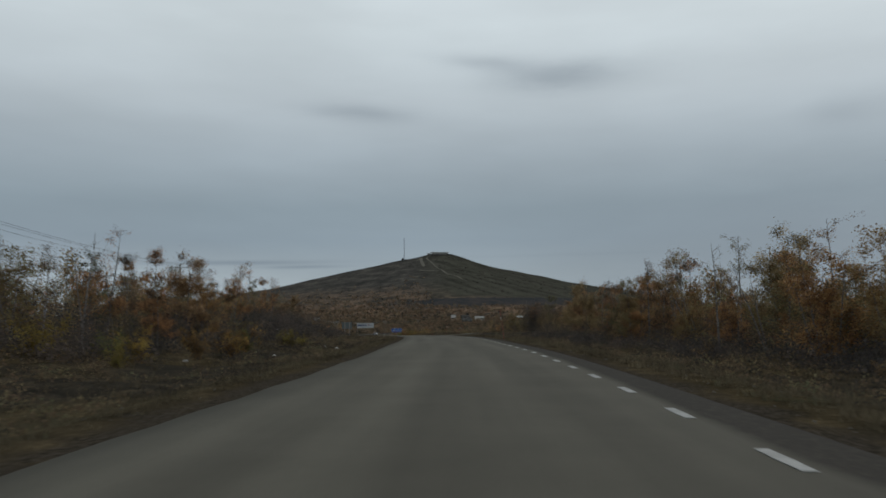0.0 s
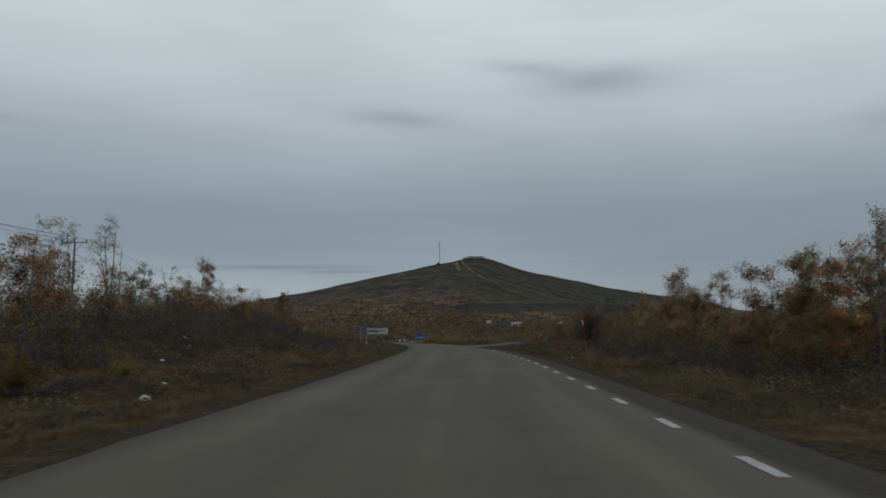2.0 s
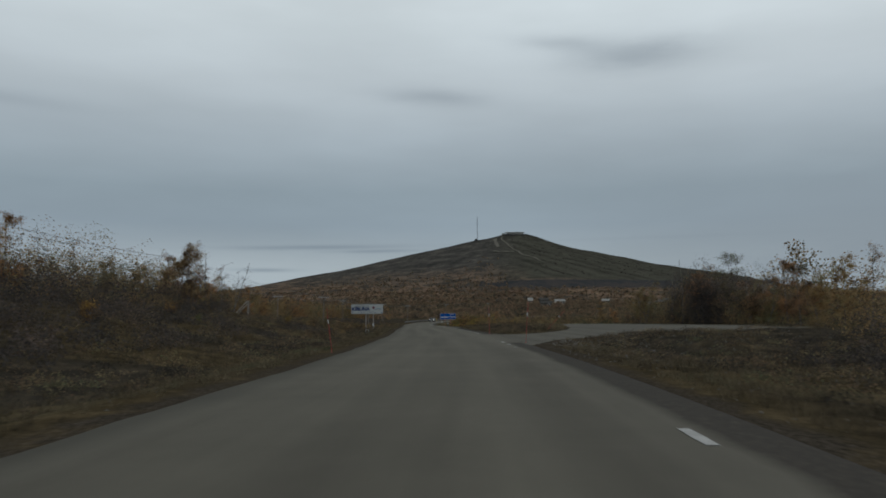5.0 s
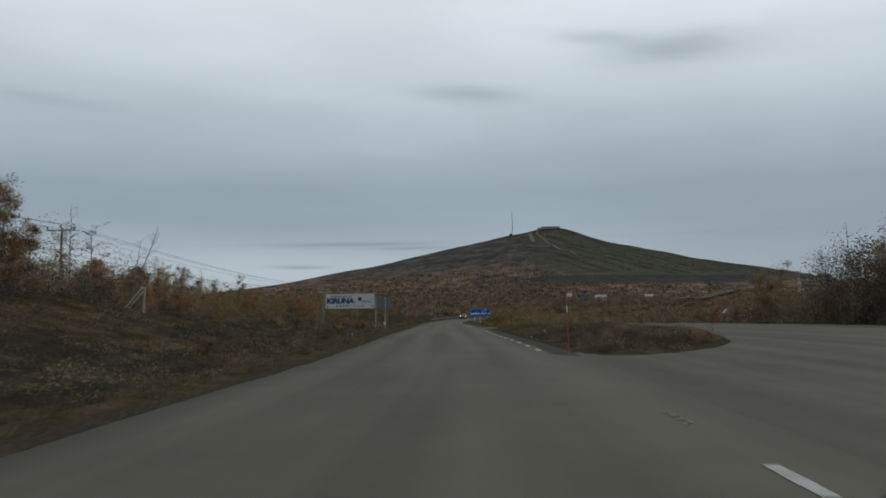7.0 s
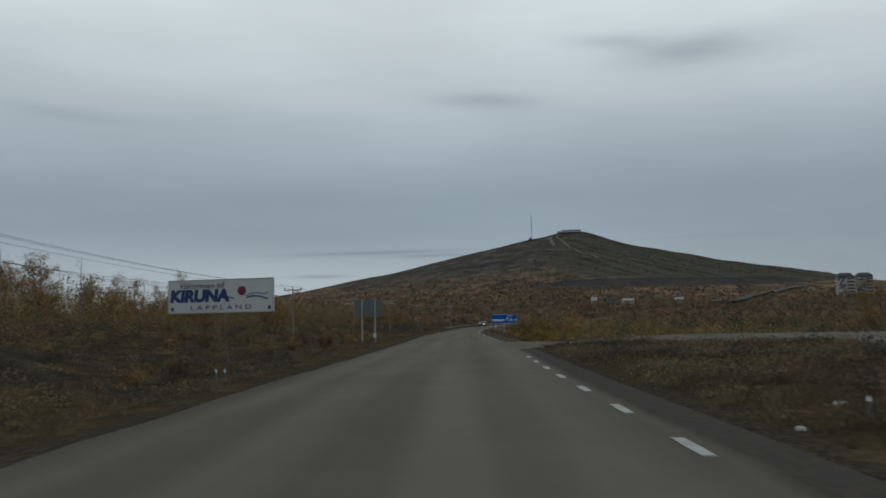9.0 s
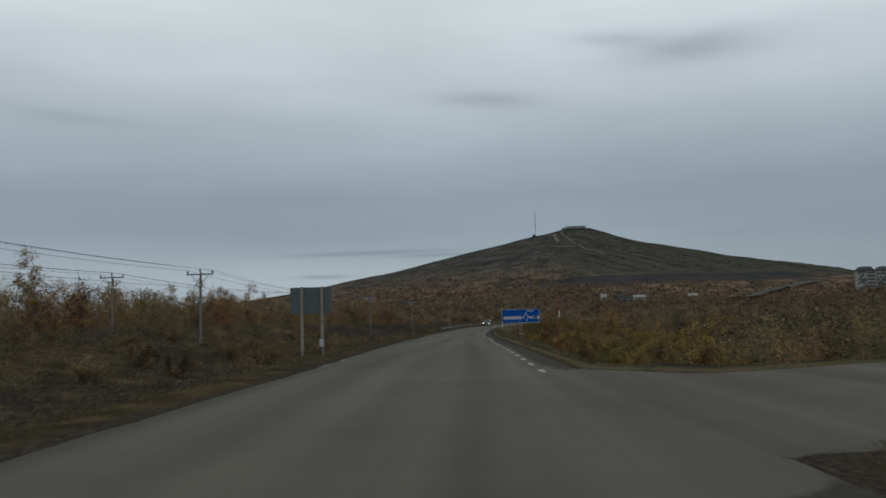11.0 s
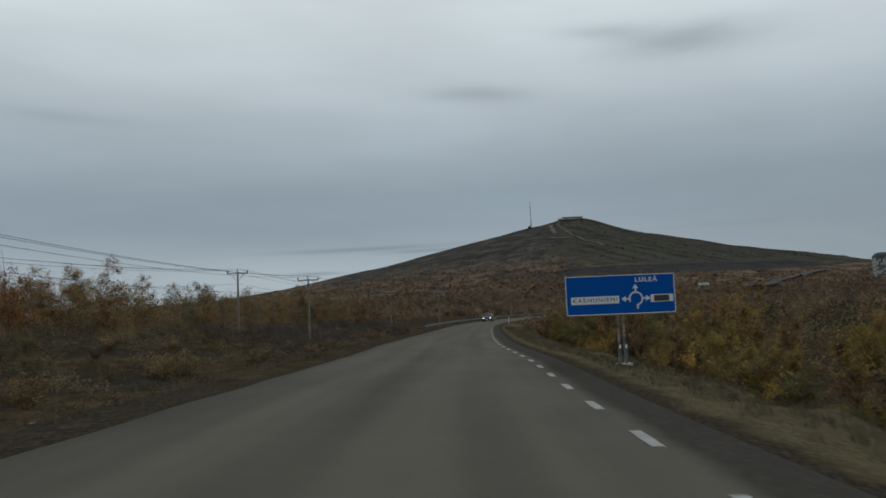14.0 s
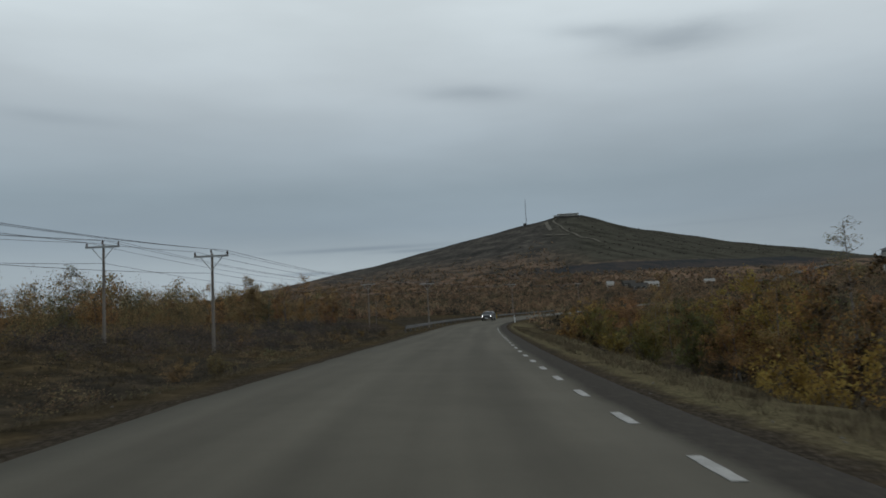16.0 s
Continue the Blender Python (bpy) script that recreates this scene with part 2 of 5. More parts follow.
def ground_material():
    m, nt, b = material("moorland_soil", 1.0, 0.0, 0.0)
    p = place(nt)
    f1, f2, f3 = grain(nt, p, 0.09, 4.0), grain(nt, p, 0.9, 5.0, 0.7), grain(nt, p, 14.0, 4.0, 0.7)
    heath = ramp_node(nt, f2, faded(((0.3, (0.0105, 0.0094, 0.0076)), (0.5, (0.0205, 0.0172, 0.0122)), (0.66, (0.040, 0.0300, 0.0175)), (0.85, (0.066, 0.049, 0.027))), 0.75, 1.75))
    turf = ramp_node(nt, f2, faded(((0.3, (0.016, 0.0130, 0.0068)), (0.5, (0.040, 0.0290, 0.0135)), (0.75, (0.080, 0.057, 0.026))), 0.8, 1.35))
    col = blend(nt, ramp_node(nt, f1, ((0.45, (0, 0, 0)), (0.55, (1, 1, 1)))), heath, turf)
    edge = nt.nodes.new("ShaderNodeAttribute")
    edge.attribute_name = "edge"
    lush = calc(nt, "ADD", edge.outputs["Fac"], calc(nt, "MULTIPLY", calc(nt, "SUBTRACT", f1, 0.5), 6.0))
    col = blend(nt, calc(nt, "MULTIPLY", ramp_node(nt, calc(nt, "DIVIDE", lush, 6.0), ((0.12, (1, 1, 1)), (0.45, (0, 0, 0)))), 0.7), col, turf)
    # smooth mown strip of tan and olive grass along the road
    strip = nt.nodes.new("ShaderNodeAttribute")
    strip.attribute_name = "strip"
    mown = blend(nt, grain(nt, p, 0.25, 3.0), ramp_node(nt, f3, ((0.3, (0.070, 0.064, 0.036)), (0.7, (0.122, 0.112, 0.066)))), ramp_node(nt, f3, ((0.3, (0.066, 0.053, 0.032)), (0.7, (0.120, 0.096, 0.060)))))
    col = blend(nt, calc(nt, "MULTIPLY", strip.outputs["Fac"], ramp_node(nt, f2, ((0.25, (0.55, 0.55, 0.55)), (0.55, (1, 1, 1))))), col, mown)
    e = calc(nt, "ADD", edge.outputs["Fac"], calc(nt, "MULTIPLY", calc(nt, "SUBTRACT", f2, 0.5), 1.6))
    dust = ramp_node(nt, f3, ((0.25, (0.021, 0.0176, 0.0135)), (0.5, (0.040, 0.0335, 0.026)), (0.78, (0.085, 0.072, 0.057))))
    col = blend(nt, ramp_node(nt, e, ((0.1, (1, 1, 1)), (0.55, (0, 0, 0)))), col, dust)
    speck = blend(nt, 0.55, col, ramp_node(nt, f3, ((0.3, (0.35, 0.35, 0.35)), (0.7, (1.5, 1.5, 1.5)))), "MULTIPLY")
    nt.links.new(speck, b.inputs["Base Color"])
    bumped(nt, b, calc(nt, "ADD", f3, calc(nt, "MULTIPLY", f2, 2.0)), 0.8, 0.05)
    return m


def asphalt_material(name, lo, hi):
    m, nt, b = material(name, 0.92, 0.0, 0.07)
    p = place(nt)
    uv = nt.nodes.new("ShaderNodeUVMap").outputs[0]
    mp = add(nt, "ShaderNodeMapping", Scale=(1.0, 0.035, 1.0))
    nt.links.new(uv, mp.inputs[0])
    streak = grain(nt, mp.outputs[0], 1.1, 3.0, 0.45)
    blot, stone = grain(nt, p, 0.35, 5.0, 0.65), grain(nt, p, 55.0, 3.0, 0.8)
    f = calc(nt, "ADD", calc(nt, "MULTIPLY", streak, 0.62), calc(nt, "MULTIPLY", blot, 0.38))
    col = ramp_node(nt, f, ((0.34, lo), (0.64, hi)))
    su = nt.nodes.new("ShaderNodeSeparateXYZ")
    nt.links.new(uv, su.inputs[0])
    # polished wheel tracks either side of the middle of each lane
    track = calc(nt, "COSINE", calc(nt, "MULTIPLY", calc(nt, "ABSOLUTE", su.outputs[0]), 2 * math.pi / 1.62))
    k = calc(nt, "MULTIPLY_ADD", track, -0.055, 1.0)
    # rougher, darker shoulder outside the edge line
    rim = calc(nt, "ADD", su.outputs[0], calc(nt, "MULTIPLY", calc(nt, "SUBTRACT", blot, 0.5), 0.5))
    if name == "asphalt":
        v = su.outputs[1]
        vw = calc(nt, "ADD", v, calc(nt, "MULTIPLY", calc(nt, "SUBTRACT", blot, 0.5), 6.0))
        gates = []
        for at, soft in ((111.5, 1.2), (127.6, -1.2), (170.0, 1.5), (183.5, -1.5)):
            gates.append(calc(nt, "MINIMUM", calc(nt, "MAXIMUM", calc(nt, "MULTIPLY_ADD", vw, 1 / soft, 0.5 - at / soft), 0.0), 1.0))
        mouth = calc(nt, "ADD", calc(nt, "MULTIPLY", gates[0], gates[1]), calc(nt, "MULTIPLY", gates[2], gates[3]))
        rim = calc(nt, "SUBTRACT", rim, mouth)
        shoulder = ramp_node(nt, calc(nt, "ADD", rim, -2.6), ((0.44, (0, 0, 0)), (0.70, (1, 1, 1))))
        grit = ramp_node(nt, grain(nt, p, 9.0, 5.0, 0.75), ((0.3, (0.010, 0.0084, 0.0064)), (0.52, (0.021, 0.0177, 0.0136)), (0.75, (0.052, 0.044, 0.034))))
        col = blend(nt, calc(nt, "MULTIPLY", shoulder, 0.88), col, grit)
    speck = calc(nt, "MULTIPLY_ADD", stone, 0.5, 0.75)
    k = calc(nt, "MULTIPLY", k, speck)
    cb = nt.nodes.new("ShaderNodeCombineXYZ")
    for i in range(3):
        nt.links.new(k, cb.inputs[i])
    col = blend(nt, 1.0, col, cb.outputs[0], "MULTIPLY")
    nt.links.new(col, b.inputs["Base Color"])
    bumped(nt, b, stone, 0.35, 0.006)
    return m


def hill_material():
    m, nt, b = material("mountain_heath", 1.0, 0.0, 0.0)
    p = place(nt)
    sp = nt.nodes.new("ShaderNodeSeparateXYZ")
    nt.links.new(p, sp.inputs[0])
    x, y, z = sp.outputs
    f1, f2, f3 = grain(nt, p, 0.006, 5.0, 0.6), grain(nt, p, 0.035, 6.0, 0.7), grain(nt, p, 0.22, 4.0, 0.7)
    mixed = calc(nt, "ADD", calc(nt, "MULTIPLY", f2, 0.6), calc(nt, "MULTIPLY", f3, 0.4))
    # slope tones greyed and lightened, with the haze of distance in the colour
    low = ramp_node(nt, mixed, faded(((0.40, (0.009, 0.0088, 0.007)), (0.48, (0.024, 0.0185, 0.012)), (0.55, (0.075, 0.039, 0.018)), (0.66, (0.042, 0.033, 0.018))), 0.64, 2.7))
    high = ramp_node(nt, mixed, faded(((0.35, (0.009, 0.0092, 0.0085)), (0.5, (0.0205, 0.0185, 0.0150)), (0.64, (0.042, 0.035, 0.027))), 0.58, 2.7))
    zw = calc(nt, "ADD", z, calc(nt, "MULTIPLY", calc(nt, "SUBTRACT", f1, 0.5), 60.0))
    col = blend(nt, ramp_node(nt, calc(nt, "DIVIDE", zw, 150.0), ((0.28, (0, 0, 0)), (0.58, (1, 1, 1)))), low, high)
    # mown ski runs along the flank, parallel to the ridge
    q = calc(nt, "ADD", z, calc(nt, "MULTIPLY", x, 0.42))
    q = calc(nt, "ADD", q, calc(nt, "MULTIPLY", f1, 26.0))
    st = calc(nt, "MULTIPLY_ADD", calc(nt, "SINE", calc(nt, "MULTIPLY", q, 0.40)), 0.5, 0.5)
    st2 = calc(nt, "MULTIPLY_ADD", calc(nt, "SINE", calc(nt, "MULTIPLY", q, 0.151)), 0.5, 0.5)
    runs = calc(nt, "SUBTRACT", 1.0, calc(nt, "MULTIPLY", calc(nt, "POWER", calc(nt, "SUBTRACT", 1.0, st), 2.2), calc(nt, "MULTIPLY_ADD", st2, 0.8, 0.2)))
    side = calc(nt, "MULTIPLY", ramp_node(nt, calc(nt, "DIVIDE", calc(nt, "ADD", x, calc(nt, "MULTIPLY", f2, 30.0)), 120.0), ((0.25, (0, 0, 0)), (0.8, (1, 1, 1)))),
                ramp_node(nt, calc(nt, "DIVIDE", z, 100.0), ((0.52, (0, 0, 0)), (0.62, (1, 1, 1)))))
    grassy = ramp_node(nt, mixed, faded(((0.36, (0.030, 0.029, 0.018)), (0.63, (0.060, 0.057, 0.037))), 0.58, 1.25))
    dark_g = ramp_node(nt, mixed, faded(((0.36, (0.008, 0.0082, 0.0065)), (0.63, (0.022, 0.0205, 0.0138))), 0.66, 2.6))
    col = blend(nt, side, col, blend(nt, runs, dark_g, grassy))
    # grey slag bench along the foot
    zz = calc(nt, "ADD", calc(nt, "MULTIPLY_ADD", x, -0.032, z), calc(nt, "MULTIPLY", f2, 10.0))
    bench = ramp_node(nt, calc(nt, "DIVIDE", zz, 100.0), ((0.40, (0, 0, 0)), (0.44, (1, 1, 1)), (0.565, (1, 1, 1)), (0.585, (0, 0, 0))))
    bx = ramp_node(nt, calc(nt, "DIVIDE", calc(nt, "ADD", x, 200.0), 600.0), ((0.25, (0, 0, 0)), (0.38, (1, 1, 1)), (0.9, (1, 1, 1)), (0.97, (0, 0, 0))))
    col = blend(nt, calc(nt, "MULTIPLY", calc(nt, "MULTIPLY", bench, bx), 0.8), col, (0.029, 0.033, 0.037))
    nt.links.new(col, b.inputs["Base Color"])
    bumped(nt, b, mixed, 0.6, 1.6)
    return m


soil = ground_material()
asphalt = asphalt_material("asphalt", (0.061, 0.0562, 0.0450), (0.096, 0.0886, 0.071))
lot_asphalt = asphalt_material("lot_asphalt", (0.054, 0.0502, 0.0405), (0.086, 0.0800, 0.0645))
gravel = plain("gravel", (0.10, 0.09, 0.078), 0.95, 0, 0.5, 30, 0.2)
hill_mat = hill_material()
line_paint = plain("worn_white_road_paint", (0.215, 0.215, 0.203), 0.7, 0, 0.45, 18)
faint_paint = plain("almost_worn_off_road_paint", (0.088, 0.085, 0.076), 0.8, 0, 0.4, 18)
white_paint = plain("white_sign_face", (0.41, 0.425, 0.42), 0.5, 0, 0.06, 4)
navy = plain("navy_letters", (0.012, 0.03, 0.11), 0.5, 0, 0.1)
black = plain("black_letters", (0.012, 0.012, 0.014), 0.5, 0, 0.1)
dark_bar = plain("dark_grey_bar", (0.040, 0.040, 0.034), 0.7, 0, 0.1)
soft_blue = plain("pale_blue_ink", (0.10, 0.22, 0.30), 0.5, 0, 0.1)
red_ink = plain("red_sign_disc", (0.13, 0.012, 0.035), 0.5, 0, 0.1)
grey_ink = plain("faded_grey_ink", (0.055, 0.058, 0.065), 0.5, 0, 0.2)
road_blue = plain("blue_sign_face", (0.0, 0.072, 0.31), 0.6, 0, 0.06, 3, 0.08)
sign_white = plain("reflective_white", (0.62, 0.64, 0.64), 0.45, 0, 0.06)
sheet = plain("dull_aluminium_sheet", (0.105, 0.122, 0.125), 0.6, 0.4, 0.15, 5)
galv = plain("galvanised_steel", (0.30, 0.31, 0.31), 0.5, 0.7, 0.2, 20)
old_wood = plain("weathered_wood", (0.24, 0.215, 0.185), 0.9, 0, 0.35, 22)
pale_wood = plain("bleached_wood", (0.42, 0.40, 0.36), 0.9, 0, 0.25, 22)
pole_wood = plain("tarred_pole_wood", (0.16, 0.14, 0.12), 0.9, 0, 0.35, 16)
porcelain = plain("brown_insulator", (0.045, 0.03, 0.025), 0.3, 0, 0.1)
wire_mat = plain("wire", (0.05, 0.05, 0.055), 0.6, 0.6, 0.1)
stake_red = plain("faded_red_plastic", (0.30, 0.028, 0.03), 0.6, 0, 0.15)
house_white = plain("white_house_paint", (0.54, 0.52, 0.47), 0.8, 0, 0.1, 2)
house_dark = plain("dark_roof", (0.055, 0.052, 0.048), 0.9, 0, 0.2, 2, 0.05)
tower_wall = plain("tower_render", (0.31, 0.31, 0.285), 0.8, 0, 0.15, 0.8)
tower_dark = plain("tower_dark_panel", (0.04, 0.045, 0.05), 0.7, 0, 0.2, 1)
glass_dark = plain("dark_window", (0.02, 0.024, 0.028), 0.15, 0, 0.1, 1, 0.6)
pebble_mat = plain("grey_pebbles", (0.095, 0.088, 0.078), 0.9, 0, 0.45, 9)
pale_roof = plain("pale_roof_sheet", (0.25, 0.245, 0.23), 0.8, 0, 0.12, 2, 0.05)
stone_mat = plain("pale_stone", (0.36, 0.35, 0.33), 0.9, 0, 0.35, 9)
track_mat = plain("dirt_track", (0.125, 0.116, 0.098), 1.0, 0, 0.3, 0.3, 0.0)
gravel_far = plain("grey_gravel_road", (0.085, 0.085, 0.080), 1.0, 0, 0.35, 0.4, 0.0)
weathered_rail = plain("weathered_barrier_steel", (0.085, 0.088, 0.088), 0.85, 0.1, 0.3, 6)
car_paint = plain("dark_car_paint", (0.035, 0.037, 0.042), 0.3, 0.3, 0.1)
crack_mat = plain("dark_crack", (0.020, 0.018, 0.015), 0.95, 0, 0.3, 9, 0.0)
tyre_mat = plain("tyre_rubber", (0.02, 0.02, 0.02), 0.9, 0, 0.1)
lamp_lit = plain("lit_headlamp", (0.8, 0.8, 0.8), 0.3, 0, 0.0, emit=((1.0, 0.97, 0.9), 4.0))
yellow_sign = plain("yellow_marker", (0.5, 0.33, 0.03), 0.5, 0, 0.1)


# ---- shape helpers ----


def smooth(a, b, t):
    t = np.clip((np.asarray(t, float) - a) / (b - a), 0, 1)
    return t * t * (3 - 2 * t)


LATTICE = np.random.default_rng(5).random((64, 64))


def wave(x, y, size):
    """Smooth value noise from -1 to 1, with features of that size in metres."""
    x, y = np.asarray(x, float) / size, np.asarray(y, float) / size
    i, j = np.floor(x).astype(int), np.floor(y).astype(int)
    fx, fy = x - i, y - j
    fx, fy = fx * fx * (3 - 2 * fx), fy * fy * (3 - 2 * fy)
    g = lambda a, b: LATTICE[a % 64, b % 64]
    top = g(i, j) * (1 - fx) + g(i + 1, j) * fx
    low = g(i, j + 1) * (1 - fx) + g(i + 1, j + 1) * fx
    return (top * (1 - fy) + low * fy) * 2 - 1


def mesh_of(name, verts, faces, mat, uv=None, shade=False):
    """A mesh from arrays: faces is an (n, 3) or (n, 4) array."""
    me = bpy.data.meshes.new(name)
    verts, faces = np.asarray(verts, np.float32).reshape(-1, 3), np.asarray(faces, np.int32)
    n, k = faces.shape
    me.vertices.add(len(verts))
    me.vertices.foreach_set("co", verts.ravel())
    me.loops.add(n * k)
    me.loops.foreach_set("vertex_index", faces.ravel())
    me.polygons.add(n)
    me.polygons.foreach_set("loop_start", np.arange(0, n * k, k, dtype=np.int32))
    if uv is not None:
        layer = me.uv_layers.new(name="UVMap")
        layer.data.foreach_set("uv", np.asarray(uv, np.float32)[faces.ravel()].ravel())
    me.update(calc_edges=True)
    me.validate()
    if shade:
        me.polygons.foreach_set("use_smooth", np.ones(len(me.polygons), bool))
    me.materials.append(mat)
    return me


def part(name, bm, mat, parent=None, label="", bevel=0.0):
    """Links a bmesh as one mesh object, under a thing or part if one is given."""
    if bevel:
        bmesh.ops.bevel(bm, geom=list(bm.edges), offset=bevel, segments=1, affect="EDGES", profile=0.5)
    me = bpy.data.meshes.new(name)
    bm.to_mesh(me)
    bm.free()
    me.materials.append(mat)
    ob = new(name, me)
    ob.parent = parent
    if label:
        ob["label"] = label
    return ob


def base(name, x, y, z, turn=0.0):
    e = new(name)
    e.empty_display_size = 0.2
    e.matrix_world = pose(x, y, z, 0, 0, turn)
    return e


def add_box(bm, x, y, z, sx, sy, sz, turn=None):
    m = Matrix.Translation((x, y, z))
    if turn is not None:
        m = m @ turn
    bmesh.ops.create_cube(bm, size=1, matrix=m @ Matrix.Diagonal((sx, sy, sz, 1)))
    return bm


def box(x, y, z, sx, sy, sz, turn=None):
    return add_box(bmesh.new(), x, y, z, sx, sy, sz, turn)


def add_bar(bm, a, b, r0, r1=None, sides=6):
    a, b = Vector(a), Vector(b)
    m = Matrix.Translation((a + b) / 2) @ (b - a).to_track_quat("Z", "Y").to_matrix().to_4x4()
    bmesh.ops.create_cone(bm, cap_ends=True, segments=sides, radius1=r0, radius2=r0 if r1 is None else r1, depth=(b - a).length, matrix=m)
    return bm


def bar(a, b, r0, r1=None, sides=6):
    return add_bar(bmesh.new(), a, b, r0, r1, sides)


def letters(name, text, size, mat, parent, m, width=None, label="", heavy=0.0, shear=0.0, spaced=1.0):
    """Flat lettering as a mesh in the XZ plane of its parent, centred on the pose m."""
    cu = bpy.data.curves.new(name, "FONT")
    cu.body, cu.size, cu.align_x, cu.align_y = text, size, "CENTER", "CENTER"
    cu.extrude, cu.offset, cu.shear, cu.space_character = 0.002, heavy, shear, spaced
    tmp = bpy.data.objects.new(name, cu)
    scene.collection.objects.link(tmp)
    dg = bpy.context.evaluated_depsgraph_get()
    me = bpy.data.meshes.new_from_object(tmp.evaluated_get(dg))
    bpy.data.objects.remove(tmp)
    bpy.data.curves.remove(cu)
    if width:
        xs = [v.co.x for v in me.vertices]
        k = width / (max(xs) - min(xs))
        for v in me.vertices:
            v.co.x *= k
    me.materials.clear()
    me.materials.append(mat)
    ob = new(name, me)
    ob.parent = parent
    ob.matrix_local = m @ pose(0, 0, 0, 90, 0, 0)
    if label:
        ob["label"] = label
    return ob


# ---- plan of the road and the land ----
EDGE_Y = (-80, 0, 9, 19, 28, 41, 50, 60, 70, 80, 95, 109, 120, 130, 143, 152, 165, 185, 200, 215, 227, 241, 253, 273, 295, 315, 335, 355, 379, 410, 455, 520, 700)
EDGE_X = (-5.0, 2.5, 3.3, 4.1, 4.7, 5.25, 5.6, 5.92, 6.04, 6.05, 5.8, 5.15, 4.55, 3.85, 2.65, 1.8, .75, -1.1, -2.5, -3.95, -4.85, -6.3, -7.2, -8.4, -9.6, -10.3, -10.1, -8.2, -4.0, 5.0, 21.7, 50.0, 135.0)
ROAD_Y = (-80, 0, 15, 31, 46, 61, 76, 91, 106, 121, 135, 150, 164, 177, 204, 217, 229, 260, 300, 335, 379, 455, 520, 720, 900, 1300, 4600)
ROAD_Z = (-1.6, 0, .3, .57, .77, .95, 1.08, 1.17, 1.23, 1.30, 1.37, 1.41, 1.44, 1.46, 1.465, 1.42, 1.38, 1.34, 1.40, 1.65, 2.15, 3.3, 5.2, 15.0, 21, 24, 24)


def spline(y, ky, kx):
    """Catmull-Rom through the knots."""
    y = np.asarray(y, float)
    ky, kx = np.asarray(ky, float), np.asarray(kx, float)
    s = np.gradient(kx, ky)
    i = np.clip(np.searchsorted(ky, y) - 1, 0, len(ky) - 2)
    h = ky[i + 1] - ky[i]
    t = np.clip((y - ky[i]) / h, 0, 1)
    return ((2 * t**3 - 3 * t**2 + 1) * kx[i] + (t**3 - 2 * t**2 + t) * h * s[i] + (3 * t**2 - 2 * t**3) * kx[i + 1] + (t**3 - t**2) * h * s[i + 1])


def mid_x(y):
    return spline(np.minimum(y, 700), EDGE_Y, EDGE_X) - 3.0


def road_z(y):
    return spline(y, ROAD_Y, ROAD_Z)


def tilt(y):
    return 0.035 * smooth(135, 235, y) * (1 - smooth(380, 440, y))


def left_edge(y):
    """Where the asphalt ends on the side of the oncoming lane."""
    return np.interp(y, (-80, 60, 150, 182, 250, 330), (-3.12, -3.1, -3.02, -2.78, -2.8, -3.05))


def in_lot(x, y):
    """How far a place lies inside the paved lay-by (positive: inside)."""
    x, y = np.asarray(x, float), np.asarray(y, float)
    right = np.interp(y, (105, 107, 109.3, 114.6, 118, 121, 124, 150, 165, 175, 186), (5.4, 5.9, 6.4, 7.6, 11.5, 17, 27, 26, 24, 21.5, 20))
    top = np.interp(x, (-6, -0.5, 2.5, 10, 30), (184.5, 184, 180.5, 180, 176))
    d = np.minimum(np.minimum(right - x, top - y), y - 105.4)
    left = x - (mid_x(y) + 2.6)
    return np.minimum(d, left)


def in_island(x, y):
    x, y = np.asarray(x, float), np.asarray(y, float)
    u = x - mid_x(y)
    left = u - np.interp(y, (127.2, 128.6, 129.8), (4.6, 4.1, 3.95))
    right = np.interp(y, (127.2, 128, 129.5, 132, 136, 140, 152, 160, 167, 171), (5.4, 7.4, 9.0, 10.1, 10.8, 11.3, 11.8, 10.6, 7.4, 3.2)) - x
    return np.minimum(np.minimum(left, right), np.minimum(y - 127.2, 171 - y))


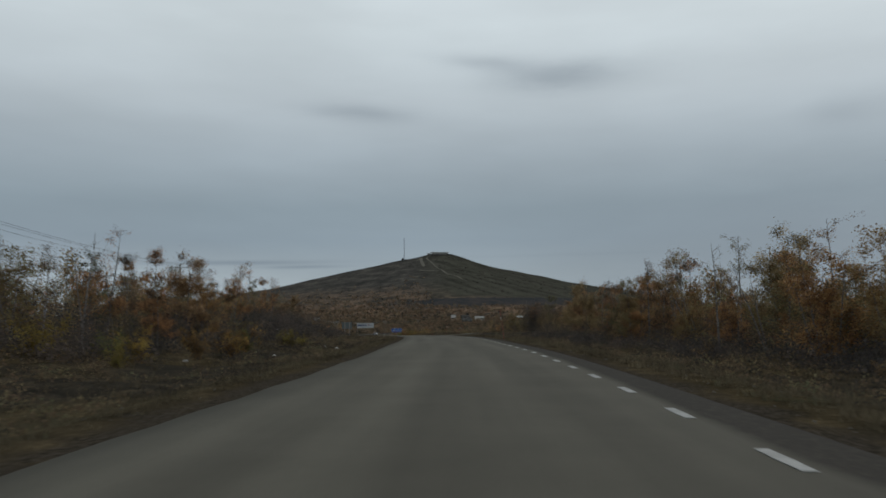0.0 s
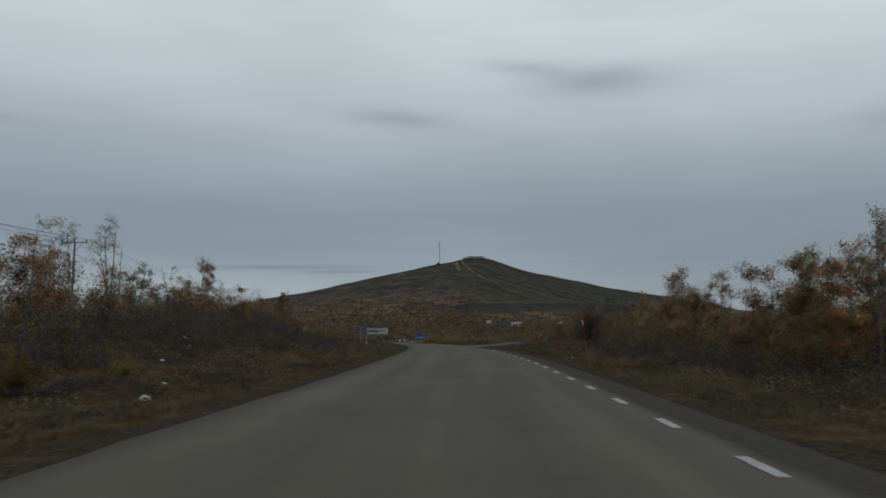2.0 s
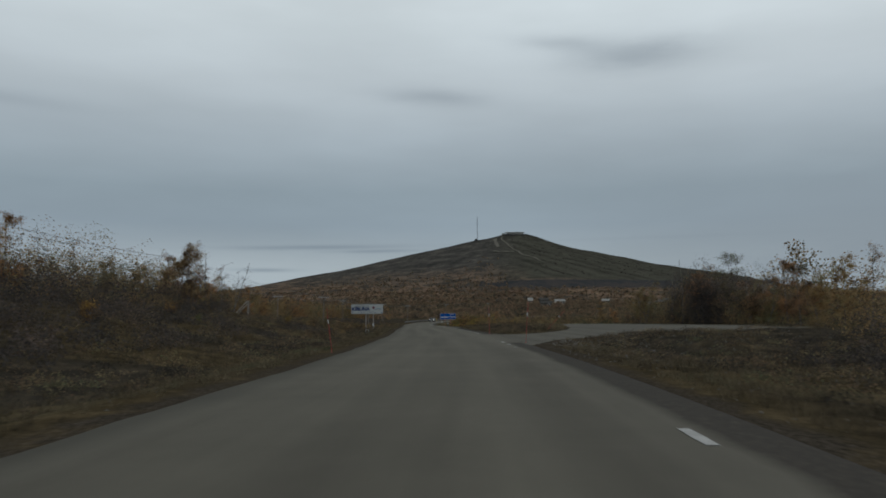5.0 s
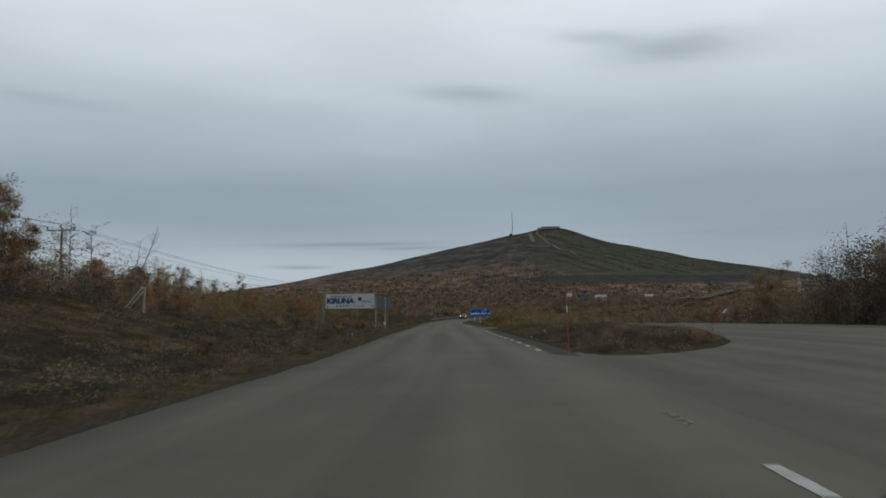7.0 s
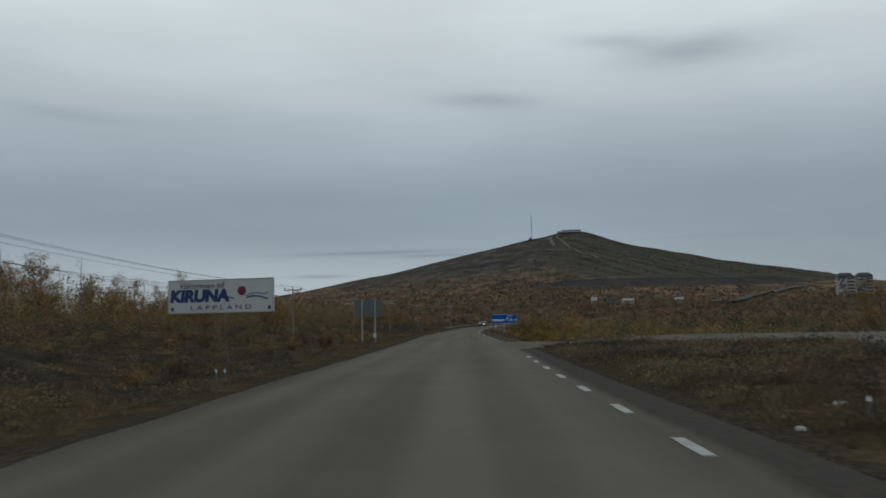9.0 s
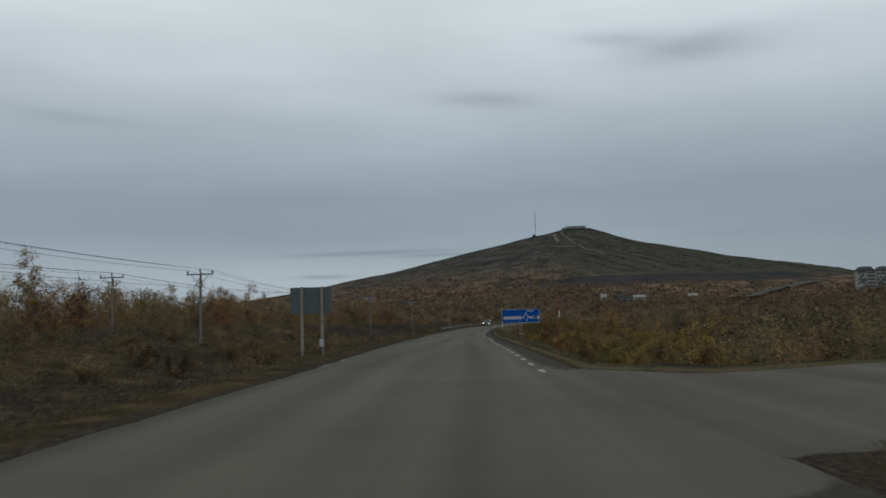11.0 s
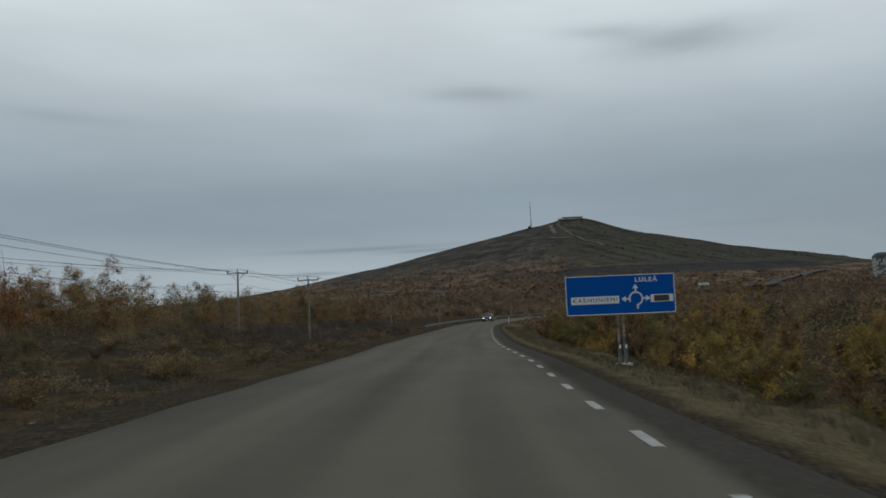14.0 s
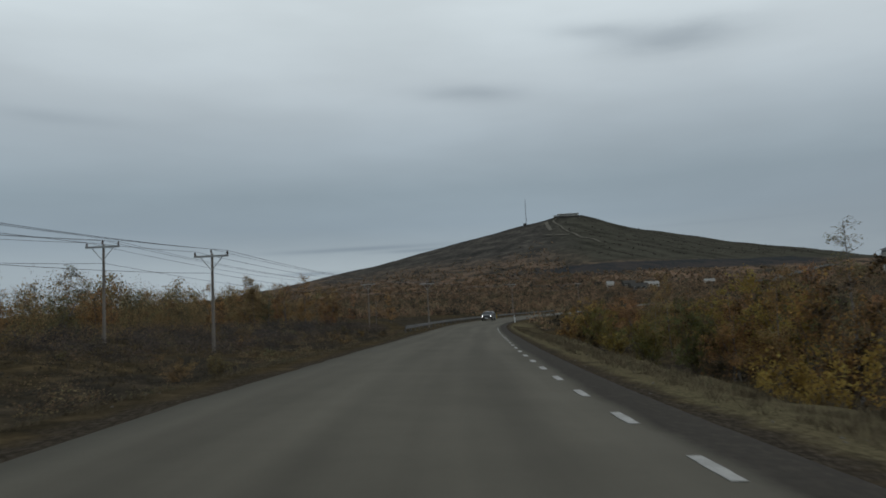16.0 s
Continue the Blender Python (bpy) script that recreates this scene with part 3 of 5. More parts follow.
def land(x, y, fine=True):
    """Height of the ground."""
    x, y = np.asarray(x, float), np.asarray(y, float)
    u = x - mid_x(y)
    z = road_z(y) + (1.5 - np.clip(u, -4.5, 4.5)) * tilt(y)
    L, R = np.maximum(0, -u - 3.7), np.maximum(0, u - 4.3)
    # verge and bank to one side
    high = np.interp(y, (-60, 20, 55, 80, 125, 149, 158, 168, 180, 4000), (0.4, 0.7, 1.6, 2.4, 2.9, 3.2, 1.9, 1.2, 1.3, 1.5))
    z = z - np.interp(y, (-60, 110, 148, 190, 205, 230, 260, 4000), (0.3, 0.35, 0.68, 0.72, 0.96, 0.96, 0.75, 0.68)) * smooth(0.2, 2.6, L) + (high + 0.25) * smooth(3, 21, L)
    # shallow ditch, lay-by and drop to the other
    lot = smooth(103, 112, y) * (1 - smooth(180, 190, y))
    drop = np.interp(y, (-60, 60, 100, 186, 196, 300, 4000), (0.75, 0.7, 0.4, 0.4, 1.5, 1.2, 0.5))
    shelf = smooth(181, 188, y) * (1 - smooth(320, 360, y))
    ditch = 1 - smooth(206, 217, y)
    fall = drop * smooth(0.6, 5.0, R) * (1 - shelf) + shelf * (ditch * (0.10 * smooth(0.0, 0.8, R) + (drop - 0.10) * smooth(0.85, 2.9, R)) + (1 - ditch) * (0.28 * smooth(0.2, 2.4, R) + (drop - 0.28) * smooth(2.3, 4.2, R)))
    z = z - (1 - lot) * fall + lot * 0.32 * smooth(0.5, 9, R)
    z = z + lot * 0.16 * smooth(0.0, 1.4, in_island(x, y))
    far = smooth(20, 60, np.abs(u))
    z = z + far * 0.8 * wave(x, y, 37.0) - 2.2 * smooth(60, 300, -u) * (1 - smooth(300, 600, y))
    if fine:
        rough = np.maximum(smooth(0.5, 4.0, -in_lot(x, y)), 0.5 * smooth(0.1, 0.8, in_island(x, y))) * smooth(0.5, 3.0, L + R)
        z = z + rough * (0.16 * wave(x, y, 2.3) + 0.09 * wave(x + 31, y + 7, 0.9))
    return z - 0.05 * (1 - smooth(3.6, 4.2, np.abs(u + 0.25)))


def height(x, y):
    return float(land(x, y))


# ground: one sheet, finest beside the road
gy = np.concatenate([np.arange(-80, 330, 0.9), 330 + np.cumsum(np.linspace(1, 60, 130))])
gy = np.concatenate([gy[gy < 4300], [4400.0]])
half = np.concatenate([np.arange(0.0, 3.6, 0.45), np.arange(3.6, 6.3, 0.2), np.arange(6.3, 14, 0.45), 14 + np.cumsum(np.linspace(0.5, 130, 62))])
gu = np.concatenate([-half[:0:-1], half])
YY, UU = np.meshgrid(gy, gu, indexing="ij")
XX = mid_x(YY) + UU
ZZ = land(XX, YY)
ny, nu = YY.shape
idx = np.arange(ny * nu).reshape(ny, nu)
quads = np.stack([idx[:-1, :-1], idx[:-1, 1:], idx[1:, 1:], idx[1:, :-1]], -1).reshape(-1, 4)
me = mesh_of("ground", np.stack([XX, YY, ZZ], -1), quads, soil, shade=True)
edge = np.maximum(np.where(UU < 0, -UU + left_edge(YY) - 0.35, UU - 3.9), 0)
edge = np.where((in_lot(XX, YY) > -1.6), np.minimum(edge, np.maximum(0, -in_lot(XX, YY))), edge)
edge = edge * np.where((YY > 98) & (YY < 119) & (UU > 3) & (UU < 5.6 + 0.12 * (YY - 98)), 0.25, 1.0)
edge = edge * np.where((YY > 198) & (YY < 219) & (UU < -3.4) & (UU > -7.6 + 0.5 * wave(XX, YY, 1.5)), 0.2, 1.0)
edge = edge + np.where((UU > 4.1) & (YY > 180) & (in_lot(XX, YY) < -0.3), 0.7, 0.0) * (1 - smooth(206, 217, YY))
edge = np.where(in_island(XX, YY) > 0, np.maximum(0, in_island(XX, YY)), edge)
at = me.attributes.new("edge", "FLOAT", "POINT")
at.data.foreach_set("value", edge.ravel().astype(np.float32))
strip = smooth(0.25, 0.6, -in_lot(XX, YY)) * (1 - smooth(1.7, 2.4, -in_lot(XX, YY))) * smooth(176, 179, YY) * (1 - smooth(184, 188, YY)) * (UU > 4) + smooth(184, 188, YY) * (1 - smooth(320, 350, YY)) * smooth(4.0, 4.4, UU) * (1 - smooth(0.0, 0.5, UU - 5.3 - 1.3 * smooth(206, 217, YY))) + 0.4 * smooth(4.2, 4.7, -UU) * (1 - smooth(5.2, 6.6, -UU)) * (YY < 330)
at = me.attributes.new("strip", "FLOAT", "POINT")
at.data.foreach_set("value", strip.ravel().astype(np.float32))
tagged(new("ground", me), "dark autumn moorland soil with turf and gravelly verges", "ground", kind="structure")


def ribbon(name, mat, y0, y1, u0, u1, lift, step=1.0, thick=0.12, ragged=0.0):
    """A strip that follows the road, with side faces."""
    y = np.arange(y0, y1 + step / 2, step)
    left = u0(y) if callable(u0) else np.full(len(y), u0)
    Y = np.repeat(y[:, None], 9, axis=1)
    U = left[:, None] + (u1 - left[:, None]) * np.linspace(0, 1, 9)
    if ragged:
        for col in (0, -1):
            U[:, col] += ragged * wave(y, y * 0 + 50 * col, 1.7) + 0.4 * ragged * wave(y, y * 0 + 9, 0.6)
    X = mid_x(Y) + U
    Z = road_z(Y) + (1.5 - np.clip(U, -4.5, 4.5)) * tilt(Y) + lift + 0.03 * (1 - (U / 3.6) ** 2)
    n, k = Y.shape
    v = np.concatenate([np.stack([X, Y, Z], -1).reshape(-1, 3), np.stack([X, Y, Z - thick], -1).reshape(-1, 3)])
    uv = np.concatenate([np.stack([U, Y], -1).reshape(-1, 2)] * 2)
    i = np.arange(n * k).reshape(n, k)
    f = [np.stack([i[:-1, :-1], i[:-1, 1:], i[1:, 1:], i[1:, :-1]], -1).reshape(-1, 4)]
    lo = i + n * k
    f.append(np.stack([i[:-1, 0], i[1:, 0], lo[1:, 0], lo[:-1, 0]], -1))
    f.append(np.stack([i[1:, -1], i[:-1, -1], lo[:-1, -1], lo[1:, -1]], -1))
    return new(name, mesh_of(name, v, np.concatenate(f), mat, uv))


road = tagged(ribbon("road", asphalt, -80, 500, left_edge, 3.9, 0.0, ragged=0.06), "worn grey asphalt country road with dashed white edge lines", "road", kind="structure")

# lay-by pavement beside the road, round a planted island
ly = np.arange(105, 186, 0.3)
lx = np.arange(-4, 29, 0.3)
LX, LY = np.meshgrid(lx, ly)
inside = (in_lot(LX, LY) > -0.6) & (in_island(LX, LY) < 0.9) & ~((LY > 129) & (LY < 170.5) & (LX - mid_x(LY) < 5.0))
lid = np.arange(LX.size).reshape(LX.shape)
cell = inside[:-1, :-1] & inside[1:, :-1] & inside[:-1, 1:] & inside[1:, 1:]
lq = np.stack([lid[:-1, :-1], lid[:-1, 1:], lid[1:, 1:], lid[1:, :-1]], -1)[cell]
used, lq = np.unique(lq, return_inverse=True)
lv = np.stack([LX, LY, land(LX, LY, False) + 0.014 * smooth(3.4, 4.4, LX - mid_x(LY)) - 0.25 * np.clip(-in_lot(LX, LY), 0, 0.6) - 0.3 * np.clip(in_island(LX, LY), 0, 1)], -1).reshape(-1, 3)[used]
luv = np.stack([LX - mid_x(LY), LY], -1).reshape(-1, 2)[used]
tagged(new("pavement", mesh_of("pavement", lv, lq.reshape(-1, 4), lot_asphalt, luv)), "grey asphalt lay-by branching off beside the road", "pavement", kind="structure")

# dashed edge lines, each dash a piece of the road
dash_bm = bmesh.new()
for k in range(3):
    w = (0.060, 0.067, 0.062)[k]
    add_box(dash_bm, 0.004 * (k - 1), (k - 1) * 0.333, 0, w * 2, 0.34, 0.006)
dash_me = bpy.data.meshes.new("edge_line")
dash_bm.to_mesh(dash_me)
dash_bm.free()
dash_me.materials.append(line_paint)
shred_bm = bmesh.new()
for k in range(9):
    add_box(shred_bm, (-0.045, 0.03, 0.055, -0.02, 0.045, -0.05, 0.0, 0.05, -0.035)[k], -0.45 + 0.112 * k, 0, (0.05, 0.075, 0.03, 0.08, 0.04, 0.035, 0.07, 0.03, 0.05)[k], (0.13, 0.08, 0.16, 0.09, 0.12, 0.07, 0.13, 0.09, 0.06)[k], 0.006)
shred_me = bpy.data.meshes.new("edge_line")
shred_bm.to_mesh(shred_me)
shred_bm.free()
shred_me.materials.append(line_paint)
faint_me = dash_me.copy()
faint_me.materials[0] = faint_paint
pale_shred_me = shred_me.copy()
pale_shred_me.materials[0] = faint_paint
DASHES = [(9.3 + 3.11 * k, 3.0) for k in range(-5, 25)] + [(108.7 + 3.05 * k, 3.0) for k in (-1, 0, 1, 2)] + [(130.4 + 3.05 * k, 3.0) for k in range(11)]
DASHES += [(185.2 + 2.95 * k, 3.0) for k in range(-1, 42)] + [(y, -2.64) for y in (184.6, 187.6, 190.6)]
SHREDS = {108.7}
SHREDS_FAINT = {114.8}
FAINT = {105.65, 184.6, 187.6, 190.6}
for y, u in DASHES:
    h = math.atan2(float(mid_x(y + 0.5) - mid_x(y - 0.5)), 1.0)
    slope = math.atan2(float(road_z(y + 0.5) - road_z(y - 0.5)), 1.0)
    ob = new("edge_line", shred_me if round(y, 2) in SHREDS else pale_shred_me if round(y, 2) in SHREDS_FAINT else faint_me if round(y, 2) in FAINT else dash_me)
    ob.parent = road
    ob.matrix_world = pose(float(mid_x(y)) + u * math.cos(h), y, float(road_z(y)) + (1.5 - u) * float(tilt(y)) + 0.03 * (1 - (u / 3.6) ** 2) + 0.006, math.degrees(slope), math.degrees(float(tilt(y))), -math.degrees(h))

# cracked seam where the lay-by's asphalt meets the older apron
seam = bmesh.new()
sx0 = np.linspace(0, 1, 34)
px, py = np.interp(sx0, (0, 0.4, 1), (5.2, 6.15, 7.75)), np.interp(sx0, (0, 0.4, 1), (110.9, 112.65, 115.4))
px = px + 0.10 * wave(px, py, 0.5)
rows = []
for k in range(len(sx0)):
    wdt = 0.014 + 0.02 * float(wave(px[k] * 3, py[k], 0.4)) + 0.03 * sx0[k]
    zz = float(np.maximum(land(px[k], py[k], False) + 0.014, road_z(py[k]) + 0.012)) + 0.012
    rows.append([seam.verts.new((px[k] + d * 0.6, py[k] - d, zz)) for d in (-max(wdt, 0.012), max(wdt, 0.012))])
for a, b in zip(rows[:-1], rows[1:]):
    seam.faces.new((a[0], a[1], b[1], b[0]))
ob = part("crack", seam, crack_mat)
tagged(ob, "dark ragged crack in the lay-by asphalt", "crack", kind="structure")

# ---- mountain ----
RIDGE_X = (-2200, -1200, -700, -437, -361, -253, -189, -126, -60, 0, 30, 48, 70, 93, 105, 130, 165, 258, 355, 449, 515, 604, 720, 900, 1400, 2400)
RIDGE_Z = (10, 22, 45, 70, 84, 101, 116, 130, 143, 156.5, 161, 166, 167, 166, 162, 154, 144, 124, 104, 90, 79, 63, 50, 38, 20, 8)


def hill(x, y, fine=True):
    x, y = np.asarray(x, float), np.asarray(y, float)
    top = spline(x, RIDGE_X, RIDGE_Z)
    s = np.clip((y - 760) / (1540 - 760), 0, 1.0)
    front = 16 + (top - 16) * (0.32 * s + 0.68 * s**2.0)
    back = 16 + (top - 16) * np.clip(1 - (y - 1540) / 900, 0, 1) ** 1.2
    z = np.where(y < 1540, front, back)
    if fine:
        k = smooth(780, 950, y)
        z = z + k * (3.2 * wave(x, y, 95) + 1.6 * wave(x + 40, y, 38) + 0.7 * wave(x, y + 9, 14)) * (1 - 0.55 * smooth(1380, 1520, y))
        q = z + 0.42 * x
        z = z + 0.6 * k * np.sin(q * 0.40) * smooth(40, 110, x) * smooth(50, 70, z)
    return np.where(y < 800, z - 14 * smooth(800, 740, y) - 10 * (1 - smooth(740, 800, y)), z)


mx = np.concatenate([np.linspace(-2200, -620, 60), np.arange(-600, 760, 8.0), np.linspace(780, 2400, 60)])
my = np.concatenate([np.arange(740, 1560, 9.0), np.linspace(1570, 2440, 24)])
MX, MY = np.meshgrid(mx, my)
MZ = hill(MX, MY)
mi = np.arange(MX.size).reshape(MX.shape)
mq = np.stack([mi[:-1, :-1], mi[:-1, 1:], mi[1:, 1:], mi[1:, :-1]], -1).reshape(-1, 4)
tagged(new("mountain", mesh_of("mountain", np.stack([MX, MY, MZ], -1), mq, hill_mat, shade=True)), "broad dark heath-covered mountain with mown ski runs", "mountain", kind="structure")


def drape(name, pts, width, mat, func, lift, label):
    """A dirt track laid over the land through a few points."""
    pts = np.array(pts, float)
    t = np.linspace(0, len(pts) - 1, len(pts) * 14)
    px, py = spline(t, range(len(pts)), pts[:, 0]), spline(t, range(len(pts)), pts[:, 1])
    dx, dy = np.gradient(px), np.gradient(py)
    n = np.hypot(dx, dy)
    w = width * (1 + 0.3 * wave(t, t * 0, 0.6))
    left, right = np.stack([px - dy / n * w, py + dx / n * w], -1), np.stack([px + dy / n * w, py - dx / n * w], -1)
    v = np.stack([left, right], 1).reshape(-1, 2)
    v = np.column_stack([v, func(v[:, 0], v[:, 1]) + lift])
    k = np.arange(0, len(v) - 2, 2)
    tagged(new(name, mesh_of(name, v, np.stack([k, k + 1, k + 3, k + 2], -1), mat)), label, "track", kind="structure")


drape("track", ((56, 1530), (45, 1506), (48, 1478), (60, 1412), (70, 1352), (79, 1323), (93, 1301), (105, 1279)), 1.5, track_mat, hill, 1.2, "pale dirt track winding down from the summit")
drape("track", ((27, 1392), (45, 1364), (62, 1358)), 2.4, track_mat, hill, 1.4, "pale levelled patch on the upper mountain side")
drape("track", ((33, 1515), (34, 1480), (37, 1430)), 3.0, track_mat, hill, 1.2, "pale scraped strip below the summit")
drape("track", ((128, 694), (152, 748), (180, 813), (215, 878), (264, 993), (338, 1135)), 5.0, gravel_far, lambda x, y: np.maximum(hill(x, y), land(x, y)), 2.3, "grey gravel road climbing the mountain foot")


# ---- plants ----
def tube(pts, radii, sides=4):
    """Vertices and quads of a bent, tapered stem."""
    pts, radii = np.asarray(pts, float), np.asarray(radii, float)
    d = np.gradient(pts, axis=0)
    d /= np.linalg.norm(d, axis=1)[:, None] + 1e-9
    ref = np.where(np.abs(d[:, 2:3]) > 0.9, np.array([[1.0, 0, 0]]), np.array([[0, 0, 1.0]]))
    a = np.cross(d, ref)
    a /= np.linalg.norm(a, axis=1)[:, None] + 1e-9
    b = np.cross(d, a)
    ang = np.arange(sides) * 2 * np.pi / sides
    v = pts[:, None] + radii[:, None, None] * (np.cos(ang)[None, :, None] * a[:, None] + np.sin(ang)[None, :, None] * b[:, None])
    i = np.arange(len(pts) * sides).reshape(len(pts), sides)
    j = np.roll(i, -1, axis=1)
    return v.reshape(-1, 3), np.stack([i[:-1], j[:-1], j[1:], i[1:]], -1).reshape(-1, 4)


def gather(pieces):
    vs, fs, n = [], [], 0
    for v, f in pieces:
        vs.append(v)
        fs.append(f + n)
        n += len(v)
    return np.concatenate(vs), np.concatenate(fs)


def leaves(centres, size, r, flat=0.0):
    """One small pointed leaf at each centre, turned at random."""
    n = len(centres)
    a = r.normal(size=(n, 3))
    a /= np.linalg.norm(a, axis=1)[:, None]
    b = r.normal(size=(n, 3))
    b -= (b * a).sum(1)[:, None] * a
    b /= np.linalg.norm(b, axis=1)[:, None] + 1e-9
    s = (size * r.uniform(0.6, 1.35, n))[:, None]
    v = np.stack([centres + a * s, centres - b * s * 0.75 - a * s * 0.6, centres + b * s * 0.75 - a * s * 0.6], 1).reshape(-1, 3)
    return v, np.arange(3 * n).reshape(n, 3)


def tree_meshes(seed, tall, spread, count, stems=1, leaf=0.056, low=0.22, raw=False, foliage=None):
    """Trunk, limbs and crown of one small northern birch."""
    r = np.random.default_rng(seed)
    trunk, limbs, spots, weight = [], [], [], []
    for s in range(stems):
        limbs.append([])
        off = r.normal(size=2) * (0.0 if stems == 1 else 0.18)
        lean = r.normal(size=2) * (0.05 if stems == 1 else 0.22)
        h = tall * (1 if s == 0 else r.uniform(0.65, 0.95))
        t = np.linspace(0, 1, 9)
        bend = np.cumsum(r.normal(size=(9, 2)) * 0.035 * h / 5, axis=0) * t[:, None]
        pts = np.column_stack([off[0] + lean[0] * h * t + bend[:, 0], off[1] + lean[1] * h * t + bend[:, 1], -0.25 + (h + 0.25) * t])
        rad = (0.0105 * h + 0.006) * (1 - 0.88 * t)
        trunk.append(tube(pts, rad, 6))
        for k in range(int(13 / stems) + 5):
            q = r.uniform(low, 0.96)
            p0 = np.array([np.interp(q, t, pts[:, i]) for i in range(3)])
            ang, up = r.uniform(0, 2 * np.pi), r.uniform(0.35, 1.1)
            ln = spread * (1.12 - q) ** 0.5 * r.uniform(0.55, 1.15)
            d = np.array([math.cos(ang), math.sin(ang), up])
            d /= np.linalg.norm(d)
            tt = np.linspace(0, 1, 4)[:, None]
            lp = p0 + d * ln * tt + np.cumsum(r.normal(size=(4, 3)) * 0.05 * ln, axis=0) * tt
            if k % 3 == 0 or not raw:
                limbs[-1].append(tube(lp, np.linspace(0.011 * h / 3 * (1.1 - q) + 0.006, 0.003, 4), 3))
            for j in range(4):
                w = r.uniform(0.25, 1.0)
                b0 = np.array([np.interp(w, tt[:, 0], lp[:, i]) for i in range(3)])
                e = r.normal(size=3) * 0.34 * (0.5 + 0.5 * ln)
                e[2] = abs(e[2]) * 0.7
                if not raw:
                    limbs[-1].append(tube(np.stack([b0, b0 + e]), np.array([0.006, 0.002]), 3))
                spots.append((b0 + e * 0.35, b0 + e))
                weight.append(ln)
    spots = np.array(spots)
    if count:
        pick = r.choice(len(spots), count, p=np.array(weight) / np.sum(weight))
        w = r.uniform(0, 1.1, count)[:, None]
        c = spots[pick, 0] * (1 - w) + spots[pick, 1] * w + r.normal(size=(count, 3)) * (0.13 if raw else 0.075) * max(0.6, spread)
        crown = leaves(c, leaf, r)
    if raw:
        return gather(trunk), gather(sum(limbs, [])), crown
    made = []
    for t, b in zip(trunk, limbs):
        me = mesh_of("trunk", *gather([t, *b]), bark, shade=True)
        me.materials.append(twig_mat)
        me.polygons.foreach_set("material_index", np.where(np.arange(len(me.polygons)) < len(t[1]), 0, 1).astype(np.int32))
        made.append(("trunk", me))
    if count:
        made.append(("crown", mesh_of("crown", *crown, foliage or birch_leaf)))
    return made


def plant(name, meshes, label, category, group, x, y, scale, turn):
    e = base(name, x, y, height(x, y) - 0.03, turn)
    e.scale = (scale * 1.0, scale * 1.0, scale)
    for n, m in meshes:
        new(n, m).parent = e
    tagged(e, label, category, group)
    return e


BIRCH = [tree_meshes(100 + i, 5.2, 1.6, 8200, 1, 0.035, 0.10) for i in range(4)] + [tree_meshes(120 + i, 4.7, 1.7, 9200, 3, 0.035, 0.04) for i in range(5)]
THIN = [tree_meshes(140 + i, 5.4, 1.2, 2400, 1 + i % 2, 0.029) for i in range(3)]
BARE = [tree_meshes(160 + i, 5.0, 1.1, 0, 1 + i) for i in range(2)]
GOLD = [tree_meshes(180 + i, 5.0, 2.1, 12000, 1, 0.040, 0.08, foliage=gold_leaf) for i in range(2)]
OUTER = [tree_meshes(100 + i, 5.2, 1.6, 4000, 1, 0.044, 0.10) for i in range(2)] + [tree_meshes(120 + i, 4.7, 1.7, 4400, 3, 0.044, 0.04) for i in range(3)]


def clear(x, y):
    """Open strip of low heath before the broken post."""
    x, y = np.asarray(x, float), np.asarray(y, float)
    t = np.clip(((x + 18.2) * 8.2 - (y - 149.5) * 20.5) / 487.5, 0, 1)
    return np.hypot(x + 18.2 - 8.2 * t, y - 149.5 + 20.5 * t) < 2.3


def too_near(x, y, spots, gap):
    return any((x - a) ** 2 + (y - b) ** 2 < gap * gap for a, b in spots)


LIGHT = [tree_meshes(200 + i, 4.8, 1.7, 900, 1 + i % 3, 0.088, 0.06, True) for i in range(5)]
r = np.random.default_rng(21)
stems, rest = [], []


def wood(count, y0, y1, near, deep, side, tall, gap=1.5, joined=0, bare=0.07):
    """Scatters birches beside the road: near(y) is where the trees begin, deep how far in they reach; the last ones, deeper in, are joined."""
    made = tries = 0
    while made < count + joined and tries < (count + joined) * 40:
        tries += 1
        y = r.uniform(y0, y1)
        u = near(y) + deep * (r.uniform(0, 0.55) ** 1.3 if made < count else r.uniform(0.25, 1.25))
        x = float(mid_x(y)) + side * u
        if too_near(x, y, stems, gap) or in_lot(x, y) > -1.0 or clear(x, y):
            continue
        k, size = r.uniform(), tall(y) / 5.0 * r.uniform(0.66, 1.12)
        stems.append((x, y))
        made += 1
        if made > count:
            rest.append((x, y, size, r.uniform(0, 2 * math.pi), r.integers(len(LIGHT))))
            continue
        if k < 0.79 - 2 * bare:
            pool = BIRCH if y0 < 176 else OUTER
            m, lab = pool[r.integers(len(pool))], "small mountain birch with thinning brown-orange autumn leaves"
        elif k < 0.93 - bare:
            m, lab = THIN[r.integers(len(THIN))], "slender mountain birch with few remaining leaves"
        elif k < 0.93:
            m, lab = BARE[r.integers(len(BARE))], "bare grey birch that has dropped its leaves"
        else:
            m, lab = GOLD[r.integers(len(GOLD))], "narrow birch with dense golden-orange leaves"
        plant("birch_tree", m, lab, "tree", "birches beside the road", x, y, size, r.uniform(0, 360))


